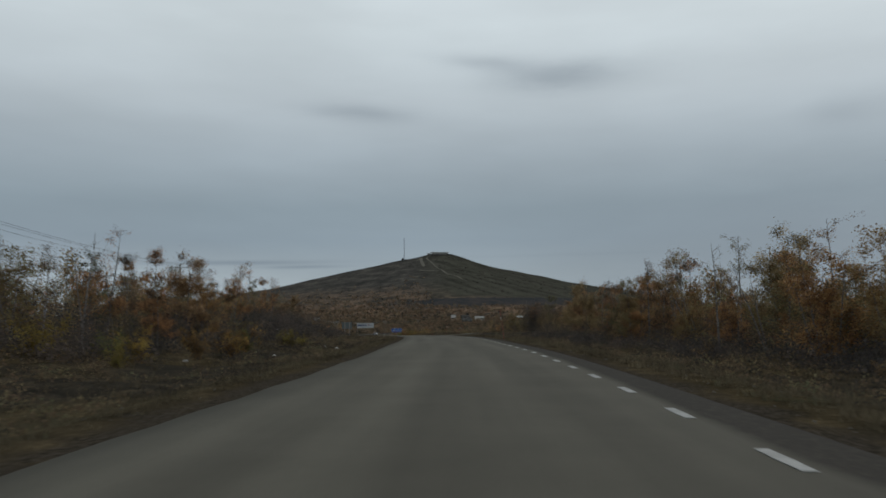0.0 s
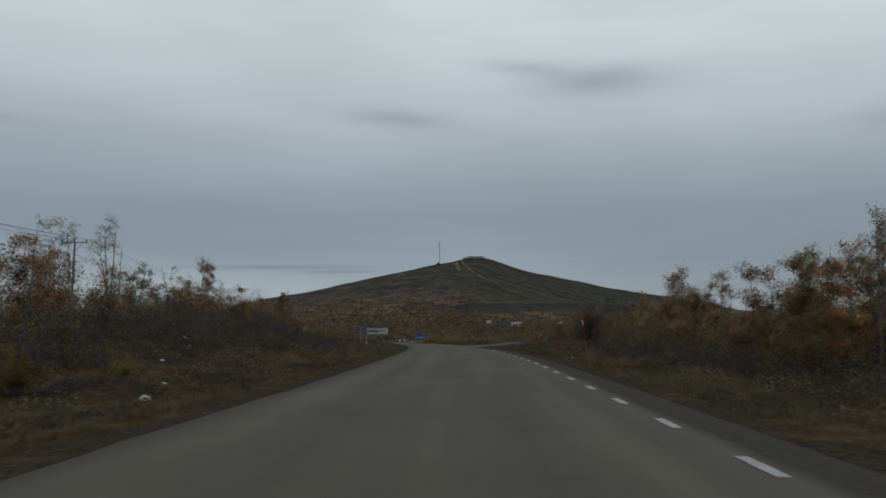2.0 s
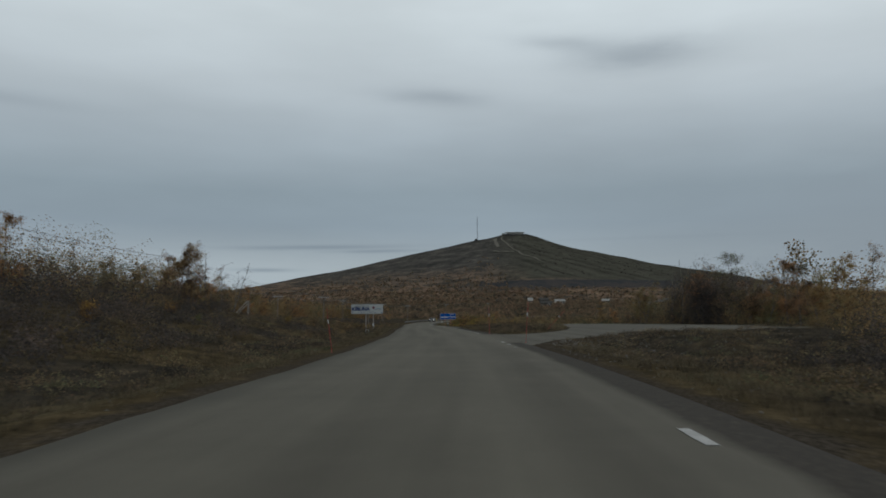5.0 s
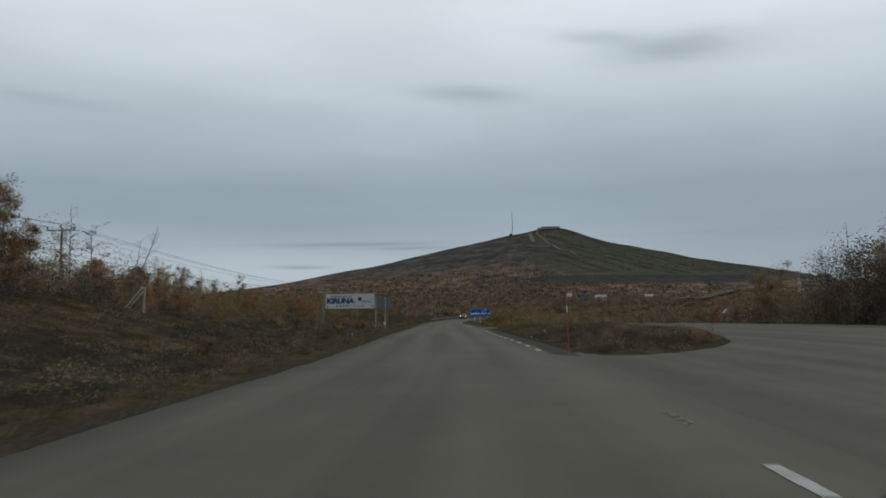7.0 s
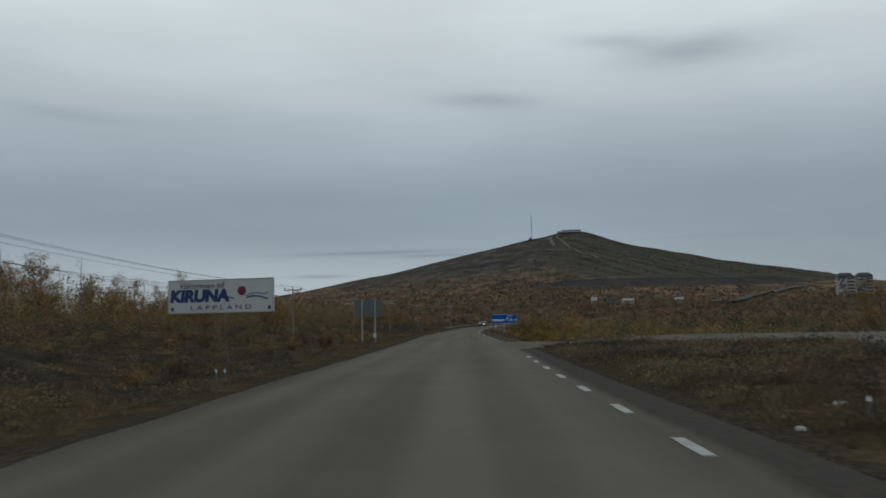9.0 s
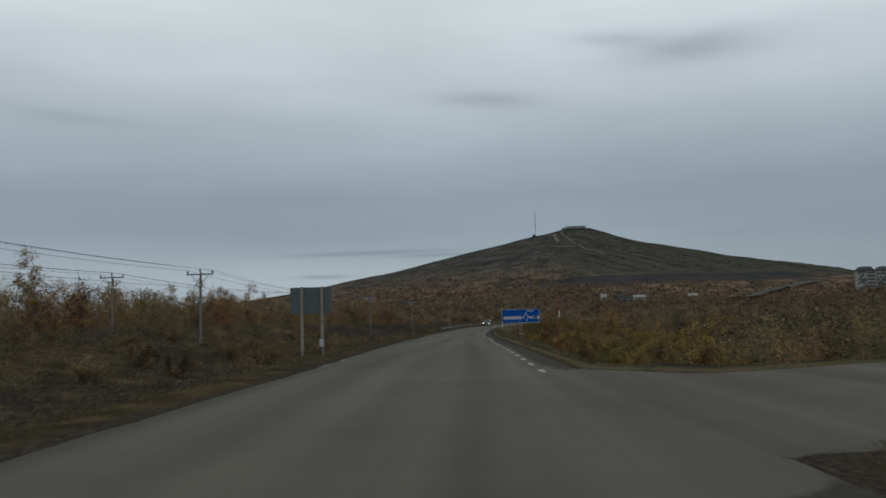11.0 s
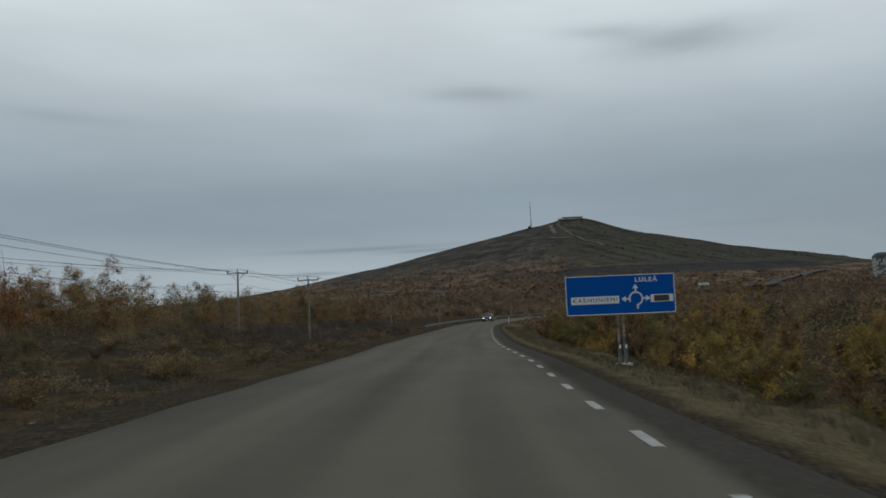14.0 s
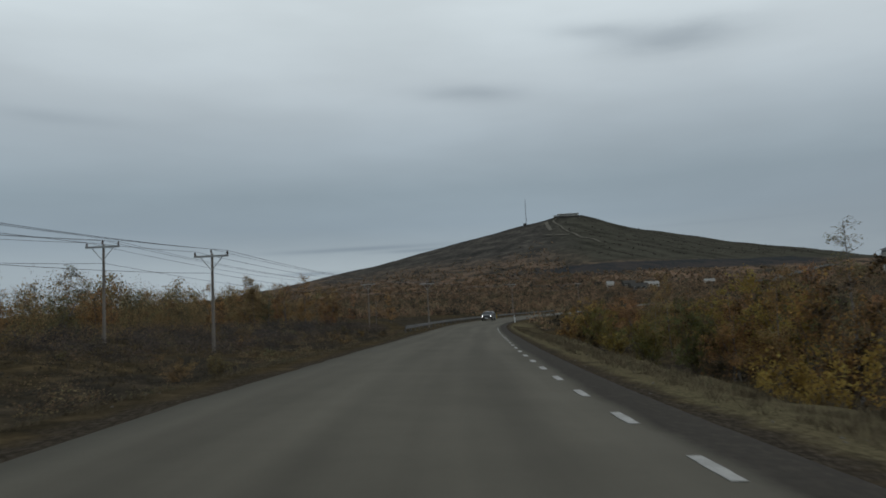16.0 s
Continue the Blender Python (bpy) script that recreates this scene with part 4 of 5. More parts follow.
wood(52, -4, 110, lambda y: np.interp(y, (0, 40, 60, 110), (12.5, 13.5, 16, 19)), 26, -1, lambda y: np.interp(y, (0, 38, 66, 76, 110), (4.5, 4.6, 4.6, 5.0, 4.8)), joined=110, bare=0.22)
wood(40, 110, 176, lambda y: np.interp(y, (110, 150, 176), (18.5, 19, 21)), 24, -1, lambda y: np.interp(y, (110, 138, 165, 176), (4.3, 3.8, 4.1, 5.0)), joined=150)
wood(86, 176, 350, lambda y: np.interp(y, (176, 200, 260, 300, 350), (24, 29, 28, 25, 15)), 26, -1, lambda y: np.interp(y, (176, 200, 250, 345), (5.4, 6.0, 6.0, 5.2)), 1.6, joined=400)
wood(84, 12, 104, lambda y: np.interp(y, (10, 40, 75, 104), (15.5, 15.5, 16.5, 20)), 20, 1, lambda y: np.interp(y, (0, 40, 60, 104), (6.6, 6.8, 6.2, 5.6)), 1.3, joined=130, bare=0.08)
wood(14, 104, 150, lambda y: np.interp(y, (104, 120, 150), (20, 26, 27)), 14, 1, lambda y: 5.2, joined=26)
wood(16, 150, 186, lambda y: np.interp(y, (150, 165, 186), (27, 25, 24)), 16, 1, lambda y: np.interp(y, (150, 168, 180), (7.0, 6.0, 3.6)), joined=20)
wood(34, 240, 305, lambda y: np.interp(y, (238, 252, 305), (12.5, 10.5, 12)), 18, 1, lambda y: np.interp(y, (238, 250, 305), (3.4, 4.0, 3.8)), joined=40)


def joined_wood(spots):
    """The trees deeper in, as one mesh of wood and one of leaves."""
    bits, crowns = [], []
    for x, y, size, a, k in spots:
        z = height(x, y)
        turn = np.array([[math.cos(a), -math.sin(a), 0], [math.sin(a), math.cos(a), 0], [0, 0, 1]]) * size
        for (v, f), pile in zip(LIGHT[k], (bits, bits, crowns)):
            pile.append((v @ turn.T + np.array([x, y, z]), f))
    tagged(new("birch_wood_stems", mesh_of("birch_wood_stems", *gather(bits), twig_mat)), "close-set grey birch stems deeper in the wood", "wood", kind="stuff")
    tagged(new("birch_wood_leaves", mesh_of("birch_wood_leaves", *gather(crowns), thicket_leaf)), "rust and ochre birch crowns deeper in the wood", "wood", kind="stuff")


joined_wood(rest[::2])
# single trees that stand out
for x, y, m, s, lab in ((-19.8, 138.0, GOLD[0], 0.93, "tall birch with dense golden-orange leaves"), (-26.5, 116.0, GOLD[1], 0.95, "narrow birch with dense golden-orange leaves"),
                        (-20.5, 150.8, BARE[1], 1.0, "bare grey birch that has dropped its leaves"), (-21.6, 147.0, BARE[0], 1.05, "bare grey birch that has dropped its leaves"),
                        (23.0, 66.0, THIN[0], 1.35, "tall slender birch with few remaining leaves"), (30.0, 152.0, BIRCH[4], 1.15, "bushy birch with brown autumn leaves")):
    plant("birch_tree", m, lab, "tree", "birches beside the road", x, y, s, r.uniform(0, 360))


def shrub_meshes(seed, tall, wide, count, leaf=0.05, foliage=None):
    rr = np.random.default_rng(seed)
    wood_parts, spots = [], []
    for k in range(11):
        ang, out = rr.uniform(0, 2 * np.pi), wide * rr.uniform(0.25, 0.95)
        top = np.array([math.cos(ang) * out, math.sin(ang) * out, tall * rr.uniform(0.6, 1.05)])
        t = np.linspace(0, 1, 5)[:, None]
        pts = top * t * np.array([1, 1, 1]) + np.array([0, 0, -0.12]) + rr.normal(size=(5, 3)) * 0.05 * t
        wood_parts.append(tube(pts[::2], np.linspace(0.018, 0.004, 3), 3))
        for j in range(6):
            q = rr.uniform(0.2, 1.0)
            b0 = top * q
            e = rr.normal(size=3) * 0.24 * tall / 1.6
            wood_parts.append(tube(np.stack([b0, b0 + e]), np.array([0.006, 0.002]), 3))
            spots.append((b0, b0 + e))
    spots = np.array(spots)
    pick = rr.integers(0, len(spots), count)
    w = rr.uniform(0, 1.15, count)[:, None]
    c = spots[pick, 0] * (1 - w) + spots[pick, 1] * w + rr.normal(size=(count, 3)) * 0.075
    c[:, 2] = np.abs(c[:, 2])
    return [("branchwork", mesh_of("branchwork", *gather(wood_parts), twig_mat)), ("foliage", mesh_of("foliage", *leaves(c, leaf, rr), foliage or willow_leaf))]


SHRUBS = [shrub_meshes(300 + i, 2.0, 1.1, 2300, 0.040) for i in range(4)] + [shrub_meshes(320 + i, 1.5, 1.3, 2200, 0.040) for i in range(3)]
LOW = [shrub_meshes(340 + i, 1.0, 1.15, 1500, 0.034, ochre_leaf) for i in range(4)]
TALL = [shrub_meshes(360 + i, 3.0, 1.35, 3800, 0.044) for i in range(4)]
bushes = []


def thicket(count, y0, y1, u0, u1, side, tall, gap=0.8, label="autumn willow shrub with yellow and brown leaves", kinds=None):
    made = tries = 0
    while made < count and tries < count * 40:
        tries += 1
        y, u = r.uniform(y0, y1), u0 + (u1 - u0) * r.uniform() ** 1.5
        x = float(mid_x(y)) + side * u
        if too_near(x, y, bushes, gap) or in_lot(x, y) > -0.8 or clear(x, y):
            continue
        pool = kinds or SHRUBS
        plant("shrub", pool[r.integers(len(pool))], label, "shrub", "roadside shrubs", x, y, tall * r.uniform(0.5, 1.3), r.uniform(0, 360))
        bushes.append((x, y))
        made += 1


thicket(84, 187, 246, 8.0, 20, 1, 0.86, 1.0)
thicket(12, 205, 250, 12.5, 22, 1, 0.62, 1.3, "tall autumn willow shrub with rust and yellow leaves", TALL)
thicket(28, 238, 300, 9.6, 17, 1, 0.95, 1.2, "tall autumn willow shrub with rust and yellow leaves", TALL)
thicket(18, 240, 300, 8.4, 14, 1, 1.0)
thicket(10, 4, 100, 13, 18, 1, 0.8, label="low willow shrub with brown autumn leaves", kinds=LOW)
thicket(18, 2, 60, 9.5, 15, -1, 0.7, label="low willow shrub with brown autumn leaves")
thicket(12, 60, 160, 14, 22, -1, 0.65, label="low willow shrub with brown autumn leaves")
thicket(52, 172, 240, 9.5, 25, -1, 0.85, 0.9, "low spreading shrub with ochre autumn leaves", LOW)
thicket(28, 236, 310, 8.5, 22, -1, 0.75, 0.9, "low spreading shrub with ochre autumn leaves", LOW)
thicket(10, 60, 165, 9, 17, -1, 0.6, 0.9, "low spreading shrub with ochre autumn leaves", LOW)
thicket(6, 112, 176, 30, 38, 1, 1.0)


def clumps(name, mat, spots, radius, tall, count, leaf, seed, label, category, tufts=0):
    """Many small plants nobody could count, joined into one mesh of leaves; tufts: leaves gather round that many twig ends a plant."""
    rr = np.random.default_rng(seed)
    spots = np.asarray(spots)
    n = len(spots)
    m = tufts or count
    k = np.repeat(np.arange(n), m)
    d = rr.normal(size=(n * m, 3))
    d /= np.linalg.norm(d, axis=1)[:, None]
    d *= rr.uniform(0.2, 1.0, (n * m, 1)) ** 0.6
    big = (rr.uniform(0.75, 1.12, n) if tufts else rr.uniform(0.55, 1.25, n))[k]
    if tufts:
        d[:, 2] = np.minimum(np.abs(d[:, 2]), rr.uniform(0.7, 0.86, n * m))
    c = spots[k] + np.column_stack([d[:, 0] * radius * big, d[:, 1] * radius * big, np.abs(d[:, 2]) * tall * big])
    if tufts:
        c = np.repeat(c, count // tufts, axis=0)
        c = c + rr.normal(size=c.shape) * np.array([0.17, 0.17, 0.22]) * radius
    v, f = leaves(c, leaf, rr)
    tagged(new(name, mesh_of(name, v, f, mat)), label, category, kind="stuff")


def scatter(n, y0, y1, ulo, uhi, side, seed, power=1.0):
    rr = np.random.default_rng(seed)
    y = rr.uniform(y0, y1, n)
    u = ulo + (uhi - ulo) * rr.uniform(0, 1, n) ** power
    x = mid_x(y) + side * u
    keep = ((in_lot(x, y) < -0.4) | (in_island(x, y) > 0.3)) & ~(clear(x, y) & (ulo > 10))
    x, y = x[keep], y[keep]
    return np.column_stack([x, y, land(x, y)])


clumps("undergrowth", thicket_leaf, np.concatenate([scatter(330, 0, 60, 13, 40, -1, 1, 1.2), scatter(440, 60, 155, 18, 40, -1, 101, 1.2), scatter(1200, 155, 345, 20, 55, -1, 2), scatter(1000, 5, 105, 15.5, 40, 1, 3, 1.2), scatter(420, 110, 186, 26, 50, 1, 4)]),
       0.75, 1.3, 100, 0.044, 41, "dense brown birch undergrowth below the trees", "undergrowth")
clumps("birch_thicket", thicket_leaf, np.concatenate([scatter(300, 0, 60, 15, 40, -1, 61), scatter(270, 60, 150, 18.5, 42, -1, 161), scatter(560, 8, 112, 17, 42, 1, 63, 1.2), scatter(240, 148, 190, 27, 46, 1, 64)]),
       1.1, 3.8, 272, 0.048, 48, "closed rust and ochre birch thicket behind the front trees", "thicket", 16)
clumps("birch_thicket", thicket_leaf, scatter(980, 172, 345, 28, 54, -1, 62, 1.3), 1.2, 5.9, 308, 0.052, 56, "closed wall of rust, ochre and green birch crowns", "thicket", 22)
clumps("birch_thicket", thicket_leaf, scatter(200, 118, 176, 21, 44, -1, 65, 1.2), 1.2, 5.1, 308, 0.050, 156, "closed thicket of olive and ochre birch crowns", "thicket", 22)
clumps("willow_scrub", thicket_leaf, np.concatenate([scatter(760, 190, 310, 13, 60, 1, 35, 1.1), scatter(520, 181.5, 198, 8, 60, 1, 36)]), 0.95, 1.35, 216, 0.044, 47, "dense ochre and rust willow scrub beyond the verge", "scrub", 12)
clumps("heather", heath_leaf, np.concatenate([scatter(3300, -3, 165, 4.8, 22, -1, 5, 1.3), scatter(3000, 165, 320, 4.8, 32, -1, 6, 1.3), scatter(1000, 3, 104, 5.6, 15, 1, 7, 1.2), scatter(500, 98, 118, 7, 18, 1, 107), scatter(240, 187, 210, 6.3, 8.6, 1, 108), scatter(900, 186, 300, 7.2, 30, 1, 8), scatter(1150, 126.5, 171, 4.1, 11.5, 1, 9)]),
       0.40, 0.26, 34, 0.027, 42, "low dark heather and dwarf birch on the verge", "heather")
clumps("dwarf_birch", heath_leaf, np.concatenate([scatter(420, 0, 165, 7, 20, -1, 71), scatter(820, 165, 320, 7, 32, -1, 72), scatter(200, 5, 104, 7.5, 15, 1, 73), scatter(26, 130, 168, 5.5, 8.5, 1, 74)]), 0.8, 0.55, 100, 0.042, 50, "dark low dwarf birch in patches", "dwarf birch")
# real dark scrub; on the right its dark colour paints shade under the trees
clumps("dark_scrub", dark_leaf, np.concatenate([scatter(330, 262, 335, 11, 27, -1, 81), scatter(160, 172, 250, 22, 29, -1, 82), scatter(420, 0, 156, 10.5, 21, -1, 83), scatter(300, 8, 104, 12, 18.5, 1, 84)]), 1.1, 1.05, 130, 0.055, 55, "dark leafless scrub and painted shade in front of the birch wood", "scrub")
clumps("dark_grove", dark_leaf, np.concatenate([scatter(50, 154, 172, 29, 38, 1, 90), scatter(46, 154, 164, 25.6, 31, 1, 92)]), 1.5, 6.7, 900, 0.055, 59, "tall dark half-bare grove beside the lay-by", "grove", 75)
clumps("birch_thicket", thicket_leaf, scatter(60, 150, 182, 29, 42, 1, 91), 1.4, 6.4, 308, 0.055, 60, "tall rust and olive birch thicket beside the lay-by", "thicket", 22)
clumps("moor_scrub", moor_leaf, scatter(2300, 196, 430, 24, 150, 1, 13), 1.5, 2.4, 66, 0.13, 58, "olive, rust and dark scrub spreading over the moor", "scrub", 11)
# dark leaves for bare stems, and for shade painted in below the crowns
clumps("dark_thicket", dark_leaf, np.concatenate([scatter(230, 60, 110, 14.5, 26, 1, 85), scatter(200, 14, 62, 16, 22, 1, 86), scatter(330, 10, 112, 13, 21, -1, 87), scatter(130, 110, 150, 17.5, 24, -1, 88), scatter(170, 150, 184, 26, 38, 1, 89)]), 1.1, 2.3, 192, 0.044, 57, "dark bare thicket and painted shade at the foot of the birches", "thicket", 16)
clumps("far_scrub", far_leaf, np.concatenate([scatter(5200, 330, 800, 6, 330, 1, 10), scatter(2600, 400, 800, 7, 90, -1, 11), scatter(3400, 345, 800, 60, 330, -1, 110), scatter(220, 500, 800, 0, 8, 1, 12), scatter(220, 500, 800, 0, 8, -1, 112)]),
       1.5, 2.5, 32, 0.24, 43, "rust-brown birch scrub spreading to the mountain foot", "scrub")
rr = np.random.default_rng(9)
hx, hy = rr.uniform(-560, 620, 19000), 790 + 560 * rr.uniform(0, 1, 19000) ** 1.5
keep = (rr.uniform(0, 1, 19000) < np.where(hx > 60, 0.5, 1.0) * (1 - 0.93 * smooth(960, 1300, hy))) & ~((hx > 40) & (hill(hx, hy) > 42))
hx, hy = hx[keep], hy[keep]
# dark rows of scrub left standing between the ski runs
qx, qy = rr.uniform(60, 620, 5200), rr.uniform(1080, 1530, 5200)
qz = hill(qx, qy)
keep = (np.sin((qz + 0.42 * qx) * 0.40 + 5 * wave(qx, qy, 160)) < -0.72) & (qz > 62 + 0.03 * qx)
qx, qy, qz = qx[keep], qy[keep], qz[keep]
clumps("run_scrub", dark_leaf, np.column_stack([qx, qy, qz]), 2.0, 1.6, 10, 0.7, 45, "dark rows of low scrub between the ski runs", "scrub")
clumps("tower_grove", far_leaf, np.column_stack([(tx := 262 + 46 * np.random.default_rng(3).random(60)), (ty := 800 + 25 * np.random.default_rng(4).random(60)), np.maximum(hill(tx, ty), land(tx, ty))]), 3.5, 6.0, 24, 0.8, 49, "rust-brown trees before the apartment towers", "grove")
clumps("mountain_scrub", far_leaf, np.column_stack([hx, hy, hill(hx, hy)]), 1.9, 2.8, 22, 0.55, 44, "scattered rust and dark scrub on the mountain side", "scrub")


def tussocks(name, spots, tall, blades, seed, label):
    rr = np.random.default_rng(seed)
    n = len(spots)
    k = np.repeat(np.arange(n), blades)
    foot = spots[k] + np.column_stack([rr.normal(size=(n * blades, 2)) * 0.06, np.full(n * blades, -0.02)])
    lean = rr.normal(size=(n * blades, 2)) * 0.35
    h = tall * rr.uniform(0.5, 1.3, n)[k] * rr.uniform(0.5, 1.1, n * blades)
    tip = foot + np.column_stack([lean * h[:, None], h])
    ang = rr.uniform(0, np.pi, n * blades)
    w = np.column_stack([np.cos(ang), np.sin(ang), np.zeros(n * blades)]) * 0.009
    v = np.stack([foot - w, foot + w, tip], 1).reshape(-1, 3)
    tagged(new(name, mesh_of(name, v, np.arange(3 * n * blades).reshape(-1, 3), grass_blade)), label, "grass", kind="stuff")


tussocks("verge_grass", np.concatenate([scatter(7000, -3, 310, 3.9, 8.0, -1, 14, 1.2), scatter(4000, -3, 106, 4.5, 8.5, 1, 15, 1.2), scatter(900, 96, 118, 6.3, 16, 1, 115), scatter(260, 186, 212, 4.5, 5.3, 1, 116), scatter(2100, 212, 310, 4.6, 6.8, 1, 16, 1.0), scatter(3800, 126.2, 172, 4.0, 11.5, 1, 17, 1.2)]),
         0.19, 10, 51, "dry brown and green grass along the road edge")
tussocks("moor_grass", np.concatenate([scatter(2400, -3, 320, 6, 28, -1, 18), scatter(500, 3, 104, 8, 16, 1, 19), scatter(300, 186, 300, 7.2, 12, 1, 20)]), 0.34, 16, 52, "pale dry moor grass in tussocks")

# stones on the verges: small ones beyond counting, larger ones single
sp = np.concatenate([scatter(900, -3, 310, 3.9, 6.2, -1, 30), scatter(700, -3, 106, 4.2, 6.2, 1, 31), scatter(160, 186, 310, 4.0, 5.0, 1, 32), scatter(900, 96, 120, 5.2, 17, 1, 34), scatter(300, 129, 170, 4.6, 9, 1, 37), scatter(900, 199, 222, 4.0, 9.5, -1, 38), scatter(500, 105, 119, 4.6, 9, 1, 39)])
rr = np.random.default_rng(33)
octa = np.array([(1, 0, 0), (0, 1, 0), (-1, 0, 0), (0, -1, 0), (0, 0, 1), (0, 0, -0.5)], float)
of = np.array([(0, 1, 4), (1, 2, 4), (2, 3, 4), (3, 0, 4), (1, 0, 5), (2, 1, 5), (3, 2, 5), (0, 3, 5)])
sv = sp[:, None] + octa[None] * (rr.uniform(0.008, 0.028, (len(sp), 1, 1)) * np.where((sp[:, 1] > 96) & (sp[:, 1] < 120) & (sp[:, 0] > 5), 2.0, 1.0)[:, None, None] * rr.uniform(0.6, 1.3, (len(sp), 6, 3)))
tagged(new("pebbles", mesh_of("pebbles", sv, (of[None] + 6 * np.arange(len(sp))[:, None, None]).reshape(-1, 3), pebble_mat)), "loose pale pebbles along the road edge", "pebbles", kind="stuff")


def rock(x, y, size, seed, label="pale rounded stone lying in the grass"):
    bm = bmesh.new()
    bmesh.ops.create_icosphere(bm, subdivisions=2, radius=size)
    q = random.Random(seed)
    a, b, c = q.uniform(0.7, 1.3), q.uniform(0.7, 1.2), q.uniform(0.5, 0.8)
    for v in bm.verts:
        k = 1 + 0.22 * noise.noise(v.co * (1.6 / size) + Vector((seed, 0, 0)))
        v.co = Vector((v.co.x * a * k, v.co.y * b * k, v.co.z * c * k))
    ob = part("stone", bm, stone_mat)
    ob.matrix_world = pose(x, y, height(x, y) + size * 0.2, 0, 0, q.uniform(0, 360))
    tagged(ob, label, "stone", "stones on the verge")


for i, (x, y, s) in enumerate(((3.9, 143.5, 0.06), (4.7, 144.6, 0.08), (4.6, 143.0, 0.05), (-1.2, 199.4, 0.035), (-4.2, 48.0, 0.16), (-5.4, 52.5, 0.12), (-6.8, 27.0, 0.15), (-8.2, 29.5, 0.13),
                               (-6.0, 36.0, 0.12), (9.6, 20.0, 0.15), (8.4, 66.0, 0.12), (11.0, 60.0, 0.14), (-8.9, 62.0, 0.16), (-12.0, 74.0, 0.2), (-10.4, 70.0, 0.14), (-15.0, 219.0, 0.15), (-13.8, 217.0, 0.1), (0.6, 228.6, 0.14), (0.2, 228.0, 0.1))):
    rock(x, y, s * 0.8, i + 1)


# ---- signs ----
def lattice(s, offsets, g, top, leg=0.011, mat=None):
    """Slender lattice masts behind a board, with grey sleeves and reflectors near the ground."""
    legs = bmesh.new()
    w = max(abs(o) for o in offsets)
    for dx in (-w, w):
        for dy in (0.10, 0.30):
            add_bar(legs, (dx, dy, g - 0.3), (dx * 0.75, dy, top), leg, sides=6)
    z, sgn = g + 0.62, 1
    while z < top - 0.6:
        for dy in (0.10, 0.30):
            add_bar(legs, (-sgn * w, dy, z), (sgn * w, dy, z + 0.34), leg * 0.4, sides=4)
        for dx in (-w, w):
            add_bar(legs, (dx, 0.10 if sgn > 0 else 0.30, z), (dx, 0.30 if sgn > 0 else 0.10, z + 0.34), leg * 0.4, sides=4)
        z, sgn = z + 0.34, -sgn
    part("lattice_mast", legs, mat or galv, s, "slender galvanised lattice mast")
    for mx0 in offsets:
        part("sleeve", box(mx0, 0.075, g + 0.30, 0.075, 0.02, 0.56), sheet, s, "grey metal sleeve low on the mast", 0.004)
        part("reflector", box(mx0, 0.061, g + 0.50, 0.05, 0.006, 0.10), sign_white, s, "white reflector")
    part("footing", box(0, 0.20, g - 0.09, 0.5, 0.42, 0.26), stone_mat, s, "low concrete footing", 0.02)


def welcome_sign():
    w, h = 3.42, 1.0
    s = base("welcome_sign", -7.95, 157.24, 0, -5.4)
    g = height(-7.95, 157.24)
    zc = 3.53
    part("board", box(0, 0.03, zc, w, 0.05, h), white_paint, s, bevel=0.006)
    lattice(s, (-0.14, 0.14), g, zc + 0.35, 0.004, sheet)
    for dz in (-0.33, 0.33):
        part("rail", box(0, 0.068, zc + dz, w - 0.3, 0.03, 0.06), galv, s, "steel rail behind the board")
    rim = bmesh.new()
    for dz in (-1, 1):
        add_box(rim, 0, 0.0, zc + dz * (h / 2 - 0.012), w, 0.012, 0.022)
    for dx in (-1, 1):
        add_box(rim, dx * (w / 2 - 0.012), 0.0, zc, 0.022, 0.012, h - 0.05)
    part("rim", rim, galv, s, "thin grey rim")
    f = -0.003
    letters("lettering", "V\u00e4lkommen till", 0.24, grey_ink, s, pose(-0.62, f, zc + 0.315), 1.45, "faded grey script line", 0, 0.25)
    letters("lettering", "KIRUNA", 0.47, navy, s, pose(-0.69, f, zc + 0.0), 1.95, "bold navy capital letters", 0.03, 0.1)
    letters("lettering", "L A P P L A N D", 0.19, navy, s, pose(0.02, f, zc - 0.345), 1.95, "small widely spaced navy capitals", 0.0)
    disc = bmesh.new()
    bmesh.ops.create_cone(disc, cap_ends=True, segments=28, radius1=0.135, radius2=0.135, depth=0.008, matrix=pose(0.70, f, zc + 0.14, 90))
    part("red_disc", disc, red_ink, s, "dark red disc")
    for k, (x0, z0, pts) in enumerate(((0.1, 0.05, ((0, 0), (0.12, -0.06), (0.22, -0.11), (0.34, -0.12))), (0.82, 0.03, ((0, -0.06), (0.16, 0.02), (0.36, 0.04), (0.60, 0.0), (0.72, 0.05))), (0.86, -0.04, ((0, -0.03), (0.2, 0.02), (0.42, 0.0), (0.66, -0.08))))):
        bm = bmesh.new()
        for (a, b), (c, d) in zip(pts[:-1], pts[1:]):
            v = Vector((c - a, 0, d - b))
            turn = Matrix.Rotation(-math.atan2(v.z, v.x), 4, "Y")
            add_box(bm, x0 + (a + c) / 2, f, zc + z0 + (b + d) / 2, v.length + 0.02, 0.006, 0.035, turn)
        part("swoosh", bm, (navy, soft_blue, navy)[k], s, "curved blue brush stroke")
    for dx in (-1.56, 1.58):
        part("badge", box(dx, f, zc - 0.37, 0.09, 0.006, 0.11), navy, s, "small blue crest shape")
    tagged(s, "white town welcome board with navy lettering on lattice masts", "sign")


